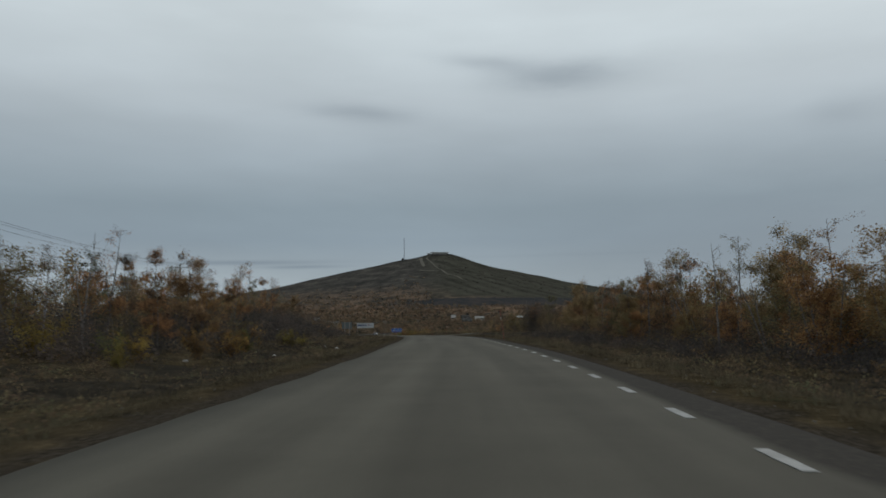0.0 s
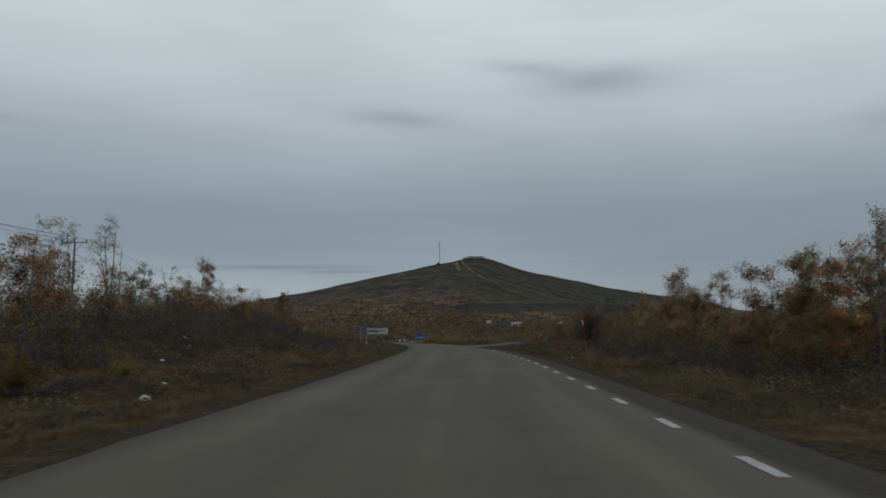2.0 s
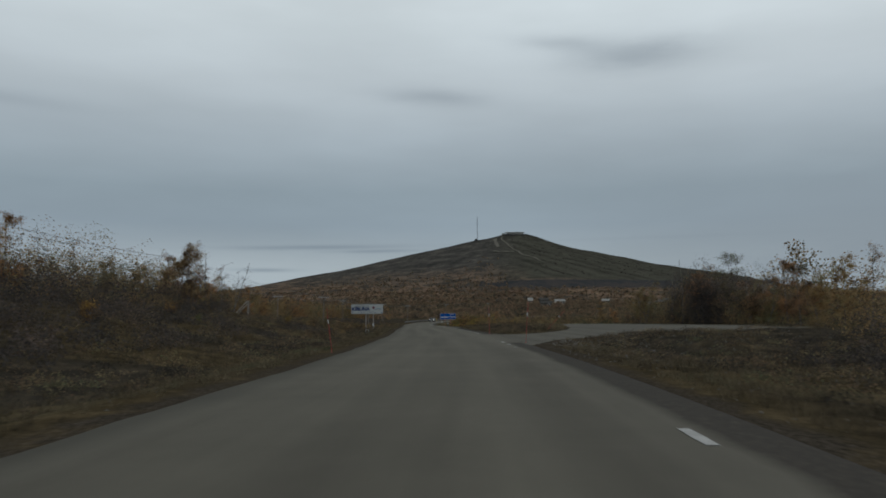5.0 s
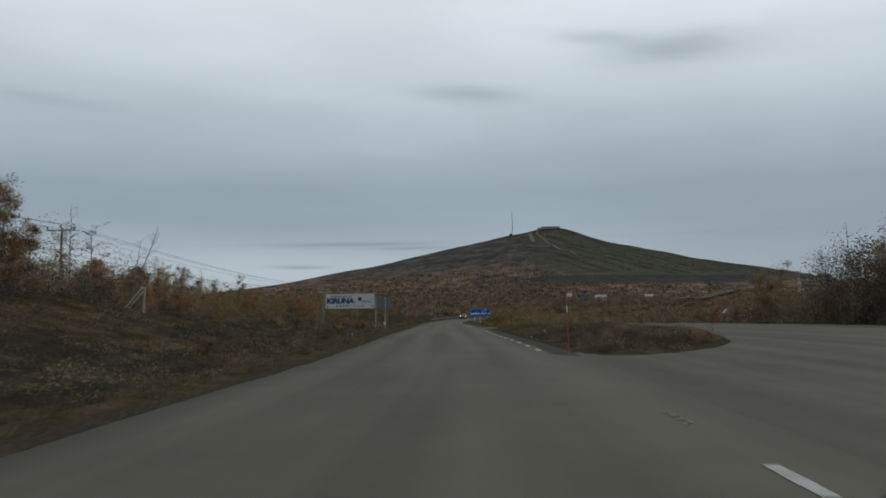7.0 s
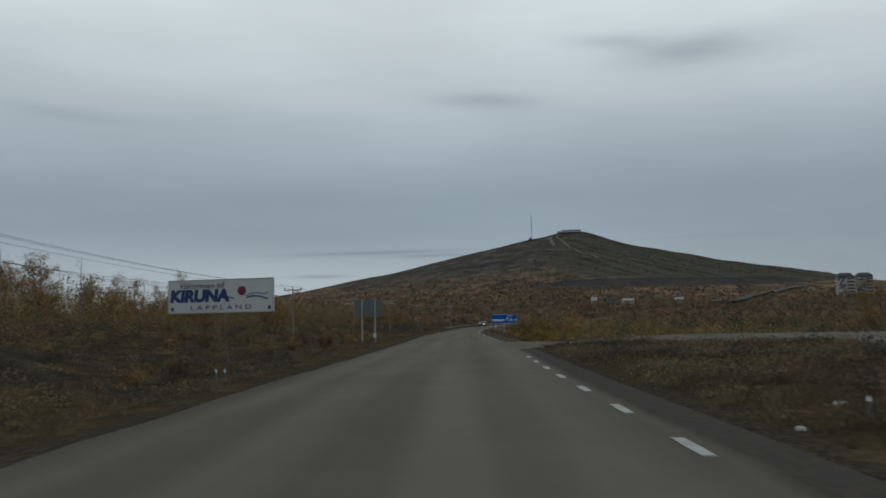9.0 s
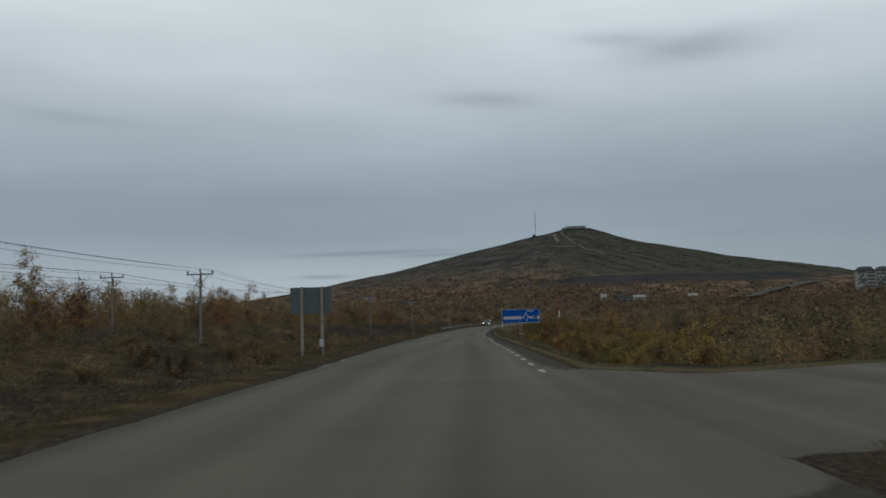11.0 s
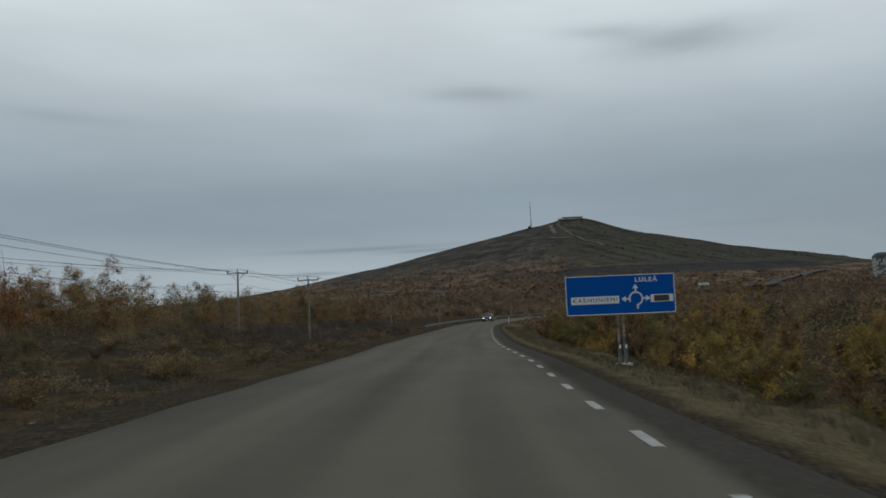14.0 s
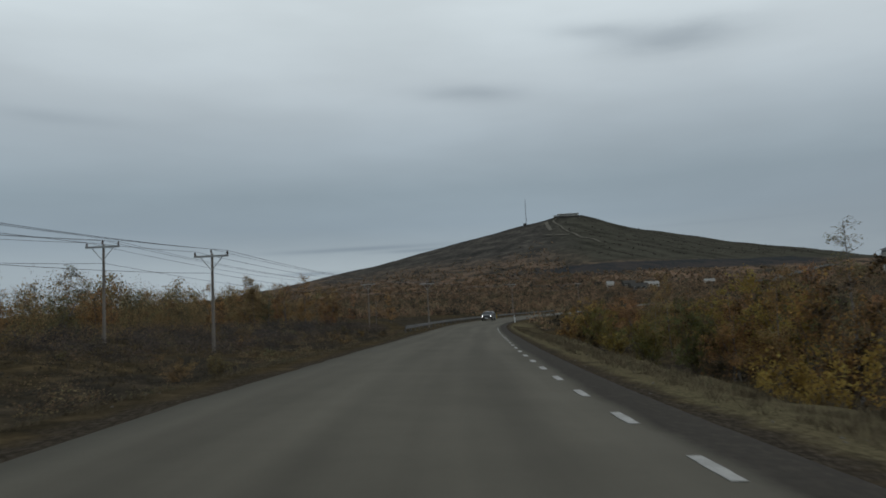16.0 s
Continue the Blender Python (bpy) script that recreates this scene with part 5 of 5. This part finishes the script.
def blue_sign():
    s = base("direction_sign", -2.275, 225.6, 0, 5.9)
    w, h, zc = 3.0, 1.08, 3.11
    part("board", box(0, 0.02, zc, w, 0.03, h), road_blue, s, bevel=0.005)
    rim = bmesh.new()
    for dz in (-1, 1):
        add_box(rim, 0, 0.0, zc + dz * (h / 2 - 0.012), w - 0.01, 0.008, 0.02)
    for dx in (-1, 1):
        add_box(rim, dx * (w / 2 - 0.012), 0.0, zc, 0.02, 0.008, h - 0.05)
    part("rim", rim, sign_white, s, "thin white border line")
    f = -0.002
    letters("lettering", "LULE\u00c5", 0.17, sign_white, s, pose(0.72, f, zc + 0.385), 0.61, "white capital letters", 0.004, 0, 1.3)
    part("name_plate", box(-0.70, f, zc - 0.135, 1.32, 0.006, 0.205), sign_white, s, "white name plate")
    letters("lettering", "KARHUNIEMI", 0.165, black, s, pose(-0.70, f - 0.006, zc - 0.135), 1.20, "black capital letters", 0.0, 0, 1.25)
    part("name_plate", box(1.13, f, zc - 0.135, 0.62, 0.006, 0.205), sign_white, s, "white name plate")
    part("bar", box(1.12, f - 0.006, zc - 0.135, 0.42, 0.004, 0.165), dark_bar, s, "dark brown-grey bar of lettering")
    # roundabout symbol: open ring with stem and three arrows
    cx, cz = 0.42, zc - 0.125
    ring = bmesh.new()
    n = 30
    for i in range(n):
        a0, a1 = radians(-70 + 320 * i / n), radians(-70 + 320 * (i + 1) / n)
        if a0 > radians(205):
            continue
        p = [(cx + q * math.cos(a), f - 0.002, cz + q * math.sin(a)) for a in (a0, a1) for q in (0.155, 0.195)]
        vs = [ring.verts.new(c) for c in (p[0], p[1], p[3], p[2])]
        back = [ring.verts.new((v.co.x, f + 0.01, v.co.z)) for v in vs]
        ring.faces.new(vs)
        ring.faces.new(back[::-1])
        for k in range(4):
            ring.faces.new((vs[k], vs[(k + 1) % 4], back[(k + 1) % 4], back[k]))
    add_box(ring, cx + 0.035, f, cz - 0.22, 0.05, 0.008, 0.12)
    part("ring", ring, sign_white, s, "white roundabout ring symbol")
    for ang, x0, z0 in ((90, cx, cz + 0.2), (180, cx - 0.2, cz), (0, cx + 0.2, cz)):
        arrow = bmesh.new()
        ca, sa = math.cos(radians(ang)), math.sin(radians(ang))
        shape = ((0, -0.022), (0.09, -0.022), (0.07, -0.085), (0.20, 0), (0.07, 0.085), (0.09, 0.022), (0, 0.022))
        lo = [arrow.verts.new((x0 + a * ca - b * sa, f - 0.002, z0 + a * sa + b * ca)) for a, b in shape]
        hi = [arrow.verts.new((v.co.x, f + 0.01, v.co.z)) for v in lo]
        arrow.faces.new(lo)
        arrow.faces.new(hi[::-1])
        for k in range(7):
            arrow.faces.new((lo[k], lo[(k + 1) % 7], hi[(k + 1) % 7], hi[k]))
        part("arrow", arrow, sign_white, s, "white arrow")
    lattice(s, (-0.085, 0.085), height(-2.275, 225.6), zc + 0.35, 0.008)
    tagged(s, "blue direction sign with roundabout symbol on lattice masts", "sign")


def sign_back():
    s = base("road_sign", -15.88, 213.75, 0, 10.5)
    w, z0, z1 = 2.74, 3.54, 5.33
    zm = (z0 + z1) / 2 + 0.15
    part("panel", box(0, 0.10, (zm + z1) / 2 + 0.002, w, 0.03, z1 - zm - 0.01), sheet, s, "upper grey sheet panel", 0.004)
    part("panel", box(0, 0.10, (zm + z0) / 2, w, 0.03, zm - z0 - 0.01), sheet, s, "lower grey sheet panel", 0.004)
    for z in (z0 + 0.06, zm, z1 - 0.2):
        part("rail", box(0, 0.075, z, w - 0.06, 0.02, 0.05), sheet, s, "horizontal stiffening rail")
    for dx in (-1.08, -0.35, 0.30, 1.0):
        for z in (z0 + 0.06, zm - 0.09, zm + 0.09, z1 - 0.2):
            bm = bmesh.new()
            bmesh.ops.create_cone(bm, cap_ends=True, segments=8, radius1=0.022, radius2=0.018, depth=0.02, matrix=pose(dx, 0.06, z, 90))
            part("bolt", bm, galv, s)
    for dx in (-0.60, 0.72):
        x, y = -15.88 + dx, 213.75
        g = height(x, y)
        part("post", bar((dx, 0, g - 0.5), (dx, 0, 5.36), 0.105, 0.088, 12), old_wood, s, "weathered round timber post")
    g = height(-15.2, 213.75)
    part("meter_box", box(0.69, -0.15, 1.62, 0.27, 0.16, 0.50), white_paint, s, "small white electrical box on the post", 0.015)
    part("conduit", bar((0.66, -0.14, g - 0.1), (0.66, -0.14, 1.40), 0.022, sides=8), black, s, "black cable conduit")
    tagged(s, "grey back of a road sign on two timber posts", "sign")


welcome_sign()
blue_sign()
sign_back()


# ---- roadside poles and markers ----
def snow_stake(x, y, tall, lx, ly, label="tall faded red snow stake with a white band"):
    s = base("snow_stake", x, y, height(x, y))
    top = Vector((lx, ly, tall))
    cuts = (-0.05, 0.56, 0.66, 1.0) if tall > 2.5 else (-0.05, 0.65, 0.75, 1.0)
    for k in range(3):
        a, b = top * cuts[k], top * cuts[k + 1]
        part(("shaft", "reflective_band", "tip")[k], bar(a, b, (0.0105, 0.0125, 0.010)[k], sides=8), (stake_red, sign_white, stake_red)[k], s)
    tagged(s, label, "snow stake", "snow stakes")


for x, y, tall, lx, ly in ((7.2, 55.7, 2.1, -0.26, 0.05), (5.95, 110.3, 1.8, 0.14, 0.0), (-1.15, 103.0, 1.55, -0.21, 0.0), (4.6, 128.0, 1.85, -0.05, 0.0), (8.6, 130.3, 1.35, 1.25, 0.1), (-1.8, 203.1, 2.0, 0.02, 0.0), (-0.35, 187.3, 2.0, 0.13, 0.0)):
    snow_stake(x, y, tall, lx, ly)


def delineator(x, y, col, label):
    s = base("delineator_post", x, y, height(x, y))
    part("post", box(0, 0, 0.48, 0.12, 0.05, 1.0), col, s, bevel=0.015)
    part("reflector", box(0, -0.03, 0.80, 0.07, 0.008, 0.16), black, s, "dark reflector band")
    tagged(s, label, "marker", "delineator posts")


delineator(float(mid_x(336)) + 4.2, 336, sign_white, "white plastic delineator post at the bend")
delineator(float(mid_x(372)) - 4.3, 372, yellow_sign, "yellow marker post at the bend")


def old_stay(x, y):
    g = height(x, y)
    s = base("broken_post", x, y, g, -20)
    part("post", bar((0, 0, -0.3), (0.05, 0, 1.45), 0.085, 0.07, 8), old_wood, s, "grey timber stump")
    for dz in (0.0, 0.28):
        part("brace", bar((-1.55, -0.12, -0.25 + dz), (0.03, -0.12, 1.15 + dz), 0.05, 0.045, 8), pale_wood, s, "leaning pale timber brace")
    tagged(s, "weathered timber post with a leaning brace", "post")


old_stay(-18.05, 148.5)


def stub(x, y):
    """A short white-painted marker stub."""
    s = base("marker_stub", x, y, height(x, y), 12)
    part("post", bar((0, 0, -0.1), (0.02, 0, 0.20), 0.022, 0.016, 8), sheet, s)
    part("cap", bar((0.02, 0, 0.20), (0.022, 0, 0.25), 0.02, 0.006, 8), sign_white, s)
    tagged(s, "short white marker stub in the heather", "marker")


stub(4.5, 143.4)


def power_pole(x, y, top, turn):
    """A timber pole with a braced crossarm and three insulators; returns where the wires are tied."""
    g = height(x, y)
    s = base("utility_pole", x, y, g, turn)
    h = top - g
    part("pole", bar((0, 0, -0.6), (0, 0, h), 0.105, 0.066, 10), pole_wood, s)
    part("crossarm", box(0, -0.13, h - 0.16, 1.95, 0.09, 0.11), galv, s, "steel crossarm", 0.01)
    for sx in (-1, 1):
        part("brace", bar((0, -0.1, h - 0.95), (sx * 0.62, -0.12, h - 0.2), 0.022, sides=6), galv, s, "diagonal steel brace")
    for dx in (-0.9, 0.0, 0.9):
        pin = bmesh.new()
        for k, q in enumerate((0.055, 0.075, 0.05)):
            bmesh.ops.create_cone(pin, cap_ends=True, segments=10, radius1=q, radius2=q * 0.7, depth=0.07, matrix=Matrix.Translation((dx, -0.13, h - 0.07 + 0.065 * k + (0.12 if dx == 0 else 0))))
        part("insulator", pin, porcelain, s, "brown porcelain insulator")
    tagged(s, "weathered timber utility pole with a braced crossarm", "utility pole", "utility poles")
    m = pose(x, y, g, 0, 0, turn)
    return [m @ Vector((dx, -0.13, h + 0.12 + (0.12 if dx == 0 else 0))) for dx in (-0.9, 0.0, 0.9)] + [m @ Vector((0.1, 0, h - 1.1))]


def wires(ties, sag, name="overhead_wire"):
    for k in range(len(ties[0])):
        bm = bmesh.new()
        for a, b in zip(ties[:-1], ties[1:]):
            p, q = a[k], b[k]
            pts = [p.lerp(q, t / 14) - Vector((0, 0, sag * 4 * (t / 14) * (1 - t / 14))) for t in range(15)]
            for c, d in zip(pts[:-1], pts[1:]):
                add_bar(bm, c, d, 0.010, sides=4)
        ob = part(name, bm, wire_mat)
        tagged(ob, "thin dark overhead wire slung between utility poles", "wire", "overhead wires")


LINE_A = ((-25.0, 28.0, 8.6), (-25.64, 89.03, 9.5), (-26.68, 154.2, 8.45), (-24.6, 216.0, 6.8), (-24.24, 270.0, 6.75), (-20.0, 330.0, 7.4), (-10.0, 392.0, 9.2), (8.0, 455.0, 11.0))
LINE_B = ((-37.0, 34.0, 8.8), (-36.6, 96.0, 9.2), (-36.0, 160.0, 8.5), (-34.67, 221.8, 7.25), (-30.93, 270.6, 7.7), (-29.0, 335.0, 8.0))
wires([power_pole(x, y, z, 4) for x, y, z in LINE_A], 0.75)
wires([power_pole(x, y, z, 6) for x, y, z in LINE_B], 0.75)

# ---- far bend: crash barrier and an oncoming car ----
rail_thing = base("crash_barrier", float(mid_x(300)) - 4.6, 300, 0)
o = Vector((float(mid_x(300)) - 4.6, 300, 0))
ry = np.arange(292, 420, 4.0)
prof = ((0.0, 0.42), (0.05, 0.46), (0.0, 0.52), (0.0, 0.58), (0.05, 0.64), (0.0, 0.70))
rv, rf = [], []
for i, y in enumerate(ry):
    x = float(mid_x(y)) - 4.6
    for d, z in prof:
        rv.append((x + d - o.x, y - o.y, float(road_z(y)) + z + 0.05))
    if i:
        a = 6 * (i - 1)
        rf += [(a + k, a + k + 1, a + k + 7, a + k + 6) for k in range(5)]
ob = new("rail", mesh_of("rail", rv, rf, weathered_rail))
ob.parent = rail_thing
post_me = bpy.data.meshes.new("post")
bm = box(0, 0, 0.2, 0.06, 0.1, 1.0)
bm.to_mesh(post_me)
bm.free()
post_me.materials.append(weathered_rail)
for y in ry:
    ob = new("post", post_me)
    ob.parent = rail_thing
    ob.location = (float(mid_x(y)) - 4.65 - o.x, y - o.y, float(road_z(y)) + 0.03)
tagged(rail_thing, "galvanised steel crash barrier along the outer bend", "crash barrier")


def car(x, y, turn):
    c = base("car", x, y, float(road_z(y)) + 0.035 + (1.5 - x + float(mid_x(y))) * float(tilt(y)), turn)
    bm = bmesh.new()
    # side outline, from nose to tail, widened and drawn in towards the roof
    outline = ((-2.1, 0.35, 0.84), (-2.15, 0.62, 0.86), (-1.95, 0.85, 0.86), (-1.0, 0.98, 0.86), (-0.35, 1.40, 0.66), (0.9, 1.46, 0.64), (1.75, 1.08, 0.80), (2.1, 0.98, 0.84), (2.12, 0.5, 0.86), (2.0, 0.30, 0.84))
    rings = []
    for s in (-1, 1):
        rings.append([bm.verts.new((s * w, p, z)) for p, z, w in outline])
    n = len(outline)
    bm.faces.new(rings[0])
    bm.faces.new(rings[1][::-1])
    for k in range(n):
        bm.faces.new((rings[0][k], rings[0][(k + 1) % n], rings[1][(k + 1) % n], rings[1][k]))
    part("body", bm, car_paint, c, bevel=0.05)
    part("windscreen", box(0, -0.70, 1.20, 1.22, 0.02, 0.44, Matrix.Rotation(radians(-56), 4, "X")), glass_dark, c, "dark windscreen", 0.005)
    part("grille", box(0, -2.15, 0.55, 0.8, 0.05, 0.16), black, c, "black grille", 0.01)
    part("number_plate", box(0, -2.19, 0.42, 0.5, 0.02, 0.11), sign_white, c, "plain pale plate")
    for sx in (-1, 1):
        lamp = bmesh.new()
        bmesh.ops.create_uvsphere(lamp, u_segments=12, v_segments=8, radius=0.085, matrix=Matrix.Translation((sx * 0.64, -2.10, 0.66)) @ Matrix.Diagonal((1.2, 0.6, 0.8, 1)))
        part("headlight", lamp, lamp_lit, c, "lit white headlight")
        part("mirror", box(sx * 0.98, -0.55, 1.02, 0.16, 0.1, 0.12), car_paint, c, bevel=0.02)
        for sy in (-1.32, 1.3):
            wheel = bmesh.new()
            bmesh.ops.create_cone(wheel, cap_ends=True, segments=20, radius1=0.32, radius2=0.32, depth=0.2, matrix=pose(sx * 0.76, sy, 0.32, 0, 90, 0))
            w = part("wheel", wheel, tyre_mat, c, "black rubber tyre", 0.02)
            rim = bmesh.new()
            bmesh.ops.create_cone(rim, cap_ends=True, segments=16, radius1=0.2, radius2=0.17, depth=0.03, matrix=pose(sx * 0.87, sy, 0.32, 0, 90, 0))
            part("rim", rim, galv, w, "grey metal rim")
    tagged(c, "dark oncoming car with its headlights lit", "car")


car(float(mid_x(350)) - 1.3, 350, -6)


# ---- buildings far off ----
def house(x, y, z, w, d, h, turn, wall, label, roof_mat=None):
    c = base("house", x, y, z, turn)
    part("wall", box(0, 0, h / 2 - 0.5, w, d, h + 1.0), wall, c)
    roof = bmesh.new()
    e = 0.4
    pts = [(-w / 2 - e, -d / 2 - e, h - 0.1), (w / 2 + e, -d / 2 - e, h - 0.1), (w / 2 + e, d / 2 + e, h - 0.1), (-w / 2 - e, d / 2 + e, h - 0.1), (-w / 2 - e, 0, h + d * 0.32), (w / 2 + e, 0, h + d * 0.32)]
    v = [roof.verts.new(p) for p in pts]
    for f in ((0, 1, 5, 4), (2, 3, 4, 5), (0, 4, 3), (1, 2, 5), (3, 2, 1, 0)):
        roof.faces.new([v[i] for i in f])
    part("roof", roof, roof_mat or house_dark, c, "pitched roof")
    part("chimney", box(w * 0.2, 0.3, h + d * 0.32, 0.7, 0.7, 1.4), house_dark, c)
    part("door", box(-w * 0.1, -d / 2 - 0.02, 1.0, 1.0, 0.08, 2.1), glass_dark, c, "dark door")
    for fx in (-0.32, 0.14, 0.36):
        win = part("window", box(fx * w, -d / 2 - 0.02, h * 0.55, 1.3, 0.08, 1.2), glass_dark, c, "dark window")
        part("frame", box(fx * w, -d / 2 - 0.01, h * 0.55, 1.5, 0.06, 1.4), house_white, win)
    tagged(c, label, "house", "houses at the mountain foot")


def hz(x, y):
    return max(float(hill(x, y)), height(x, y))


house(46.0, 723, height(46, 723), 3.8, 5.5, 3.6, 0, house_white, "small white house with a steep gable among scrub", pale_roof)
house(68.5, 704, height(68.5, 704), 8.0, 5, 2.0, 4, house_white, "long low white house among scrub", pale_roof)
house(112, 745, height(112, 745), 6.0, 5, 2.2, -6, house_white, "white house with a pale roof among scrub", pale_roof)
house(56.5, 716, height(56.5, 716), 7, 6, 3.0, 8, house_dark, "small dark shed beside the white houses")
house(52, 640, height(52, 640), 8, 6, 2.2, 0, house_dark, "low dark cabin in the scrub")

def apartment(x, y, z, w, d, storeys, turn):
    """A tower with a chequered cladding on one half of its front, balconies on the other, and a dark mansard roof."""
    c = base("apartment_tower", x, y, z, turn)
    h = storeys * 2.9
    part("wall", box(0, 0, h / 2 - 3, w, d, h + 6), tower_wall, c, bevel=0.15)
    roof = bmesh.new()
    rings = [[roof.verts.new((sx * w * k, sy * d * k, h + dz)) for sx, sy in ((-0.5, -0.5), (0.5, -0.5), (0.5, 0.5), (-0.5, 0.5))] for k, dz in ((1.03, 0.02), (0.98, 1.6), (0.72, 3.6), (0.45, 4.2))]
    for lo, hi in zip(rings[:-1], rings[1:]):
        for k in range(4):
            roof.faces.new((lo[k], lo[(k + 1) % 4], hi[(k + 1) % 4], hi[k]))
    roof.faces.new(rings[-1])
    roof.faces.new(rings[0][::-1])
    part("roof", roof, tower_dark, c, "dark mansard roof")
    if not win_me:
        for nm, m, size in (("window", glass_dark, (1.5, 0.14, 1.5)), ("panel", tower_dark, (1.25, 0.1, 1.4)), ("balcony", tower_dark, (2.6, 1.2, 1.5)), ("railing", tower_wall, (2.8, 0.12, 0.9))):
            bm = box(0, 0, 0, *size)
            win_me[nm] = bpy.data.meshes.new(nm)
            bm.to_mesh(win_me[nm])
            bm.free()
            win_me[nm].materials.append(m)
    q = random.Random(int(x))
    for fl in range(storeys):
        zf = 1.5 + 2.9 * fl
        for k in range(4):
            for dz in (-0.72, 0.72):
                if q.random() < 0.55:
                    ob = new("panel", win_me["panel"])
                    ob.parent = c
                    ob.location = (-w / 2 + 0.9 + 1.6 * k, -d / 2 - 0.02, zf + dz)
        for bx in (w * 0.18, w * 0.40):
            for nm, dy, dz in (("balcony", -0.35, 0.2), ("railing", -1.0, -0.85)):
                ob = new(nm, win_me[nm])
                ob.parent = c
                ob.location = (bx, -d / 2 + dy, zf + dz)
        for fy in (-0.25, 0.25):
            ob = new("window", win_me["window"])
            ob.parent = c
            ob.matrix_local = pose(-w / 2, fy * d, zf, 0, 0, 90)
    tagged(c, "pale apartment tower with chequered cladding, balconies and dark roof", "apartment block", "apartment towers")


win_me = {}
for x, y in ((272.2, 846.0), (289.6, 850.0)):
    apartment(x, y, 37.0 - 9 * 2.9, 12.6, 11.0, 9, -9)


def radio_mast(x, y):
    g = hz(x, y)
    c = base("radio_mast", x, y, g)
    top = 199.5 - g
    for k in range(3):
        a = 2 * math.pi * k / 3
        part("leg", bar((1.0 * math.cos(a), 1.0 * math.sin(a), -3), (0.4 * math.cos(a), 0.4 * math.sin(a), top), 0.2, 0.16, 6), tower_dark, c)
    lace = bmesh.new()
    z = 0.0
    k = 0
    while z < top - 3:
        q = 1.0 - 0.6 * z / top
        a, b = 2 * math.pi * (k % 3) / 3, 2 * math.pi * ((k + 1) % 3) / 3
        add_bar(lace, (q * math.cos(a), q * math.sin(a), z), (q * math.cos(b), q * math.sin(b), z + 2), 0.11, sides=4)
        z += 1.3
        k += 1
    part("lacing", lace, tower_dark, c, "steel lacing between the legs")
    part("cabin", box(-2.5, -2, 0.8, 5, 4, 4.0), house_dark, c, "small equipment cabin")
    tagged(c, "tall thin steel radio mast on the ridge", "mast")


radio_mast(0.0, 1535.0)


def summit_lodge(x, y):
    g = hz(x, y)
    c = base("summit_lodge", x, y, g, 2)
    part("plinth", box(0, 0, -1.0, 40, 12, 4.0), house_dark, c, "dark stone plinth")
    part("wall", box(2, 0, 2.6, 32, 10, 3.4), house_white, c, "pale long wall")
    part("roof", box(2, -0.5, 4.55, 36, 12.5, 0.5), house_white, c, "pale flat roof")
    for k in range(7):
        part("window", box(-11 + 4.3 * k, -5.05, 2.8, 3.2, 0.1, 1.5), glass_dark, c, "dark window")
    part("annexe", box(-19, 0, 1.6, 7, 8, 2.6), tower_wall, c, "lower pale annexe")
    tagged(c, "long low pale lodge on the mountain top", "lodge")


summit_lodge(69.0, 1531.0)
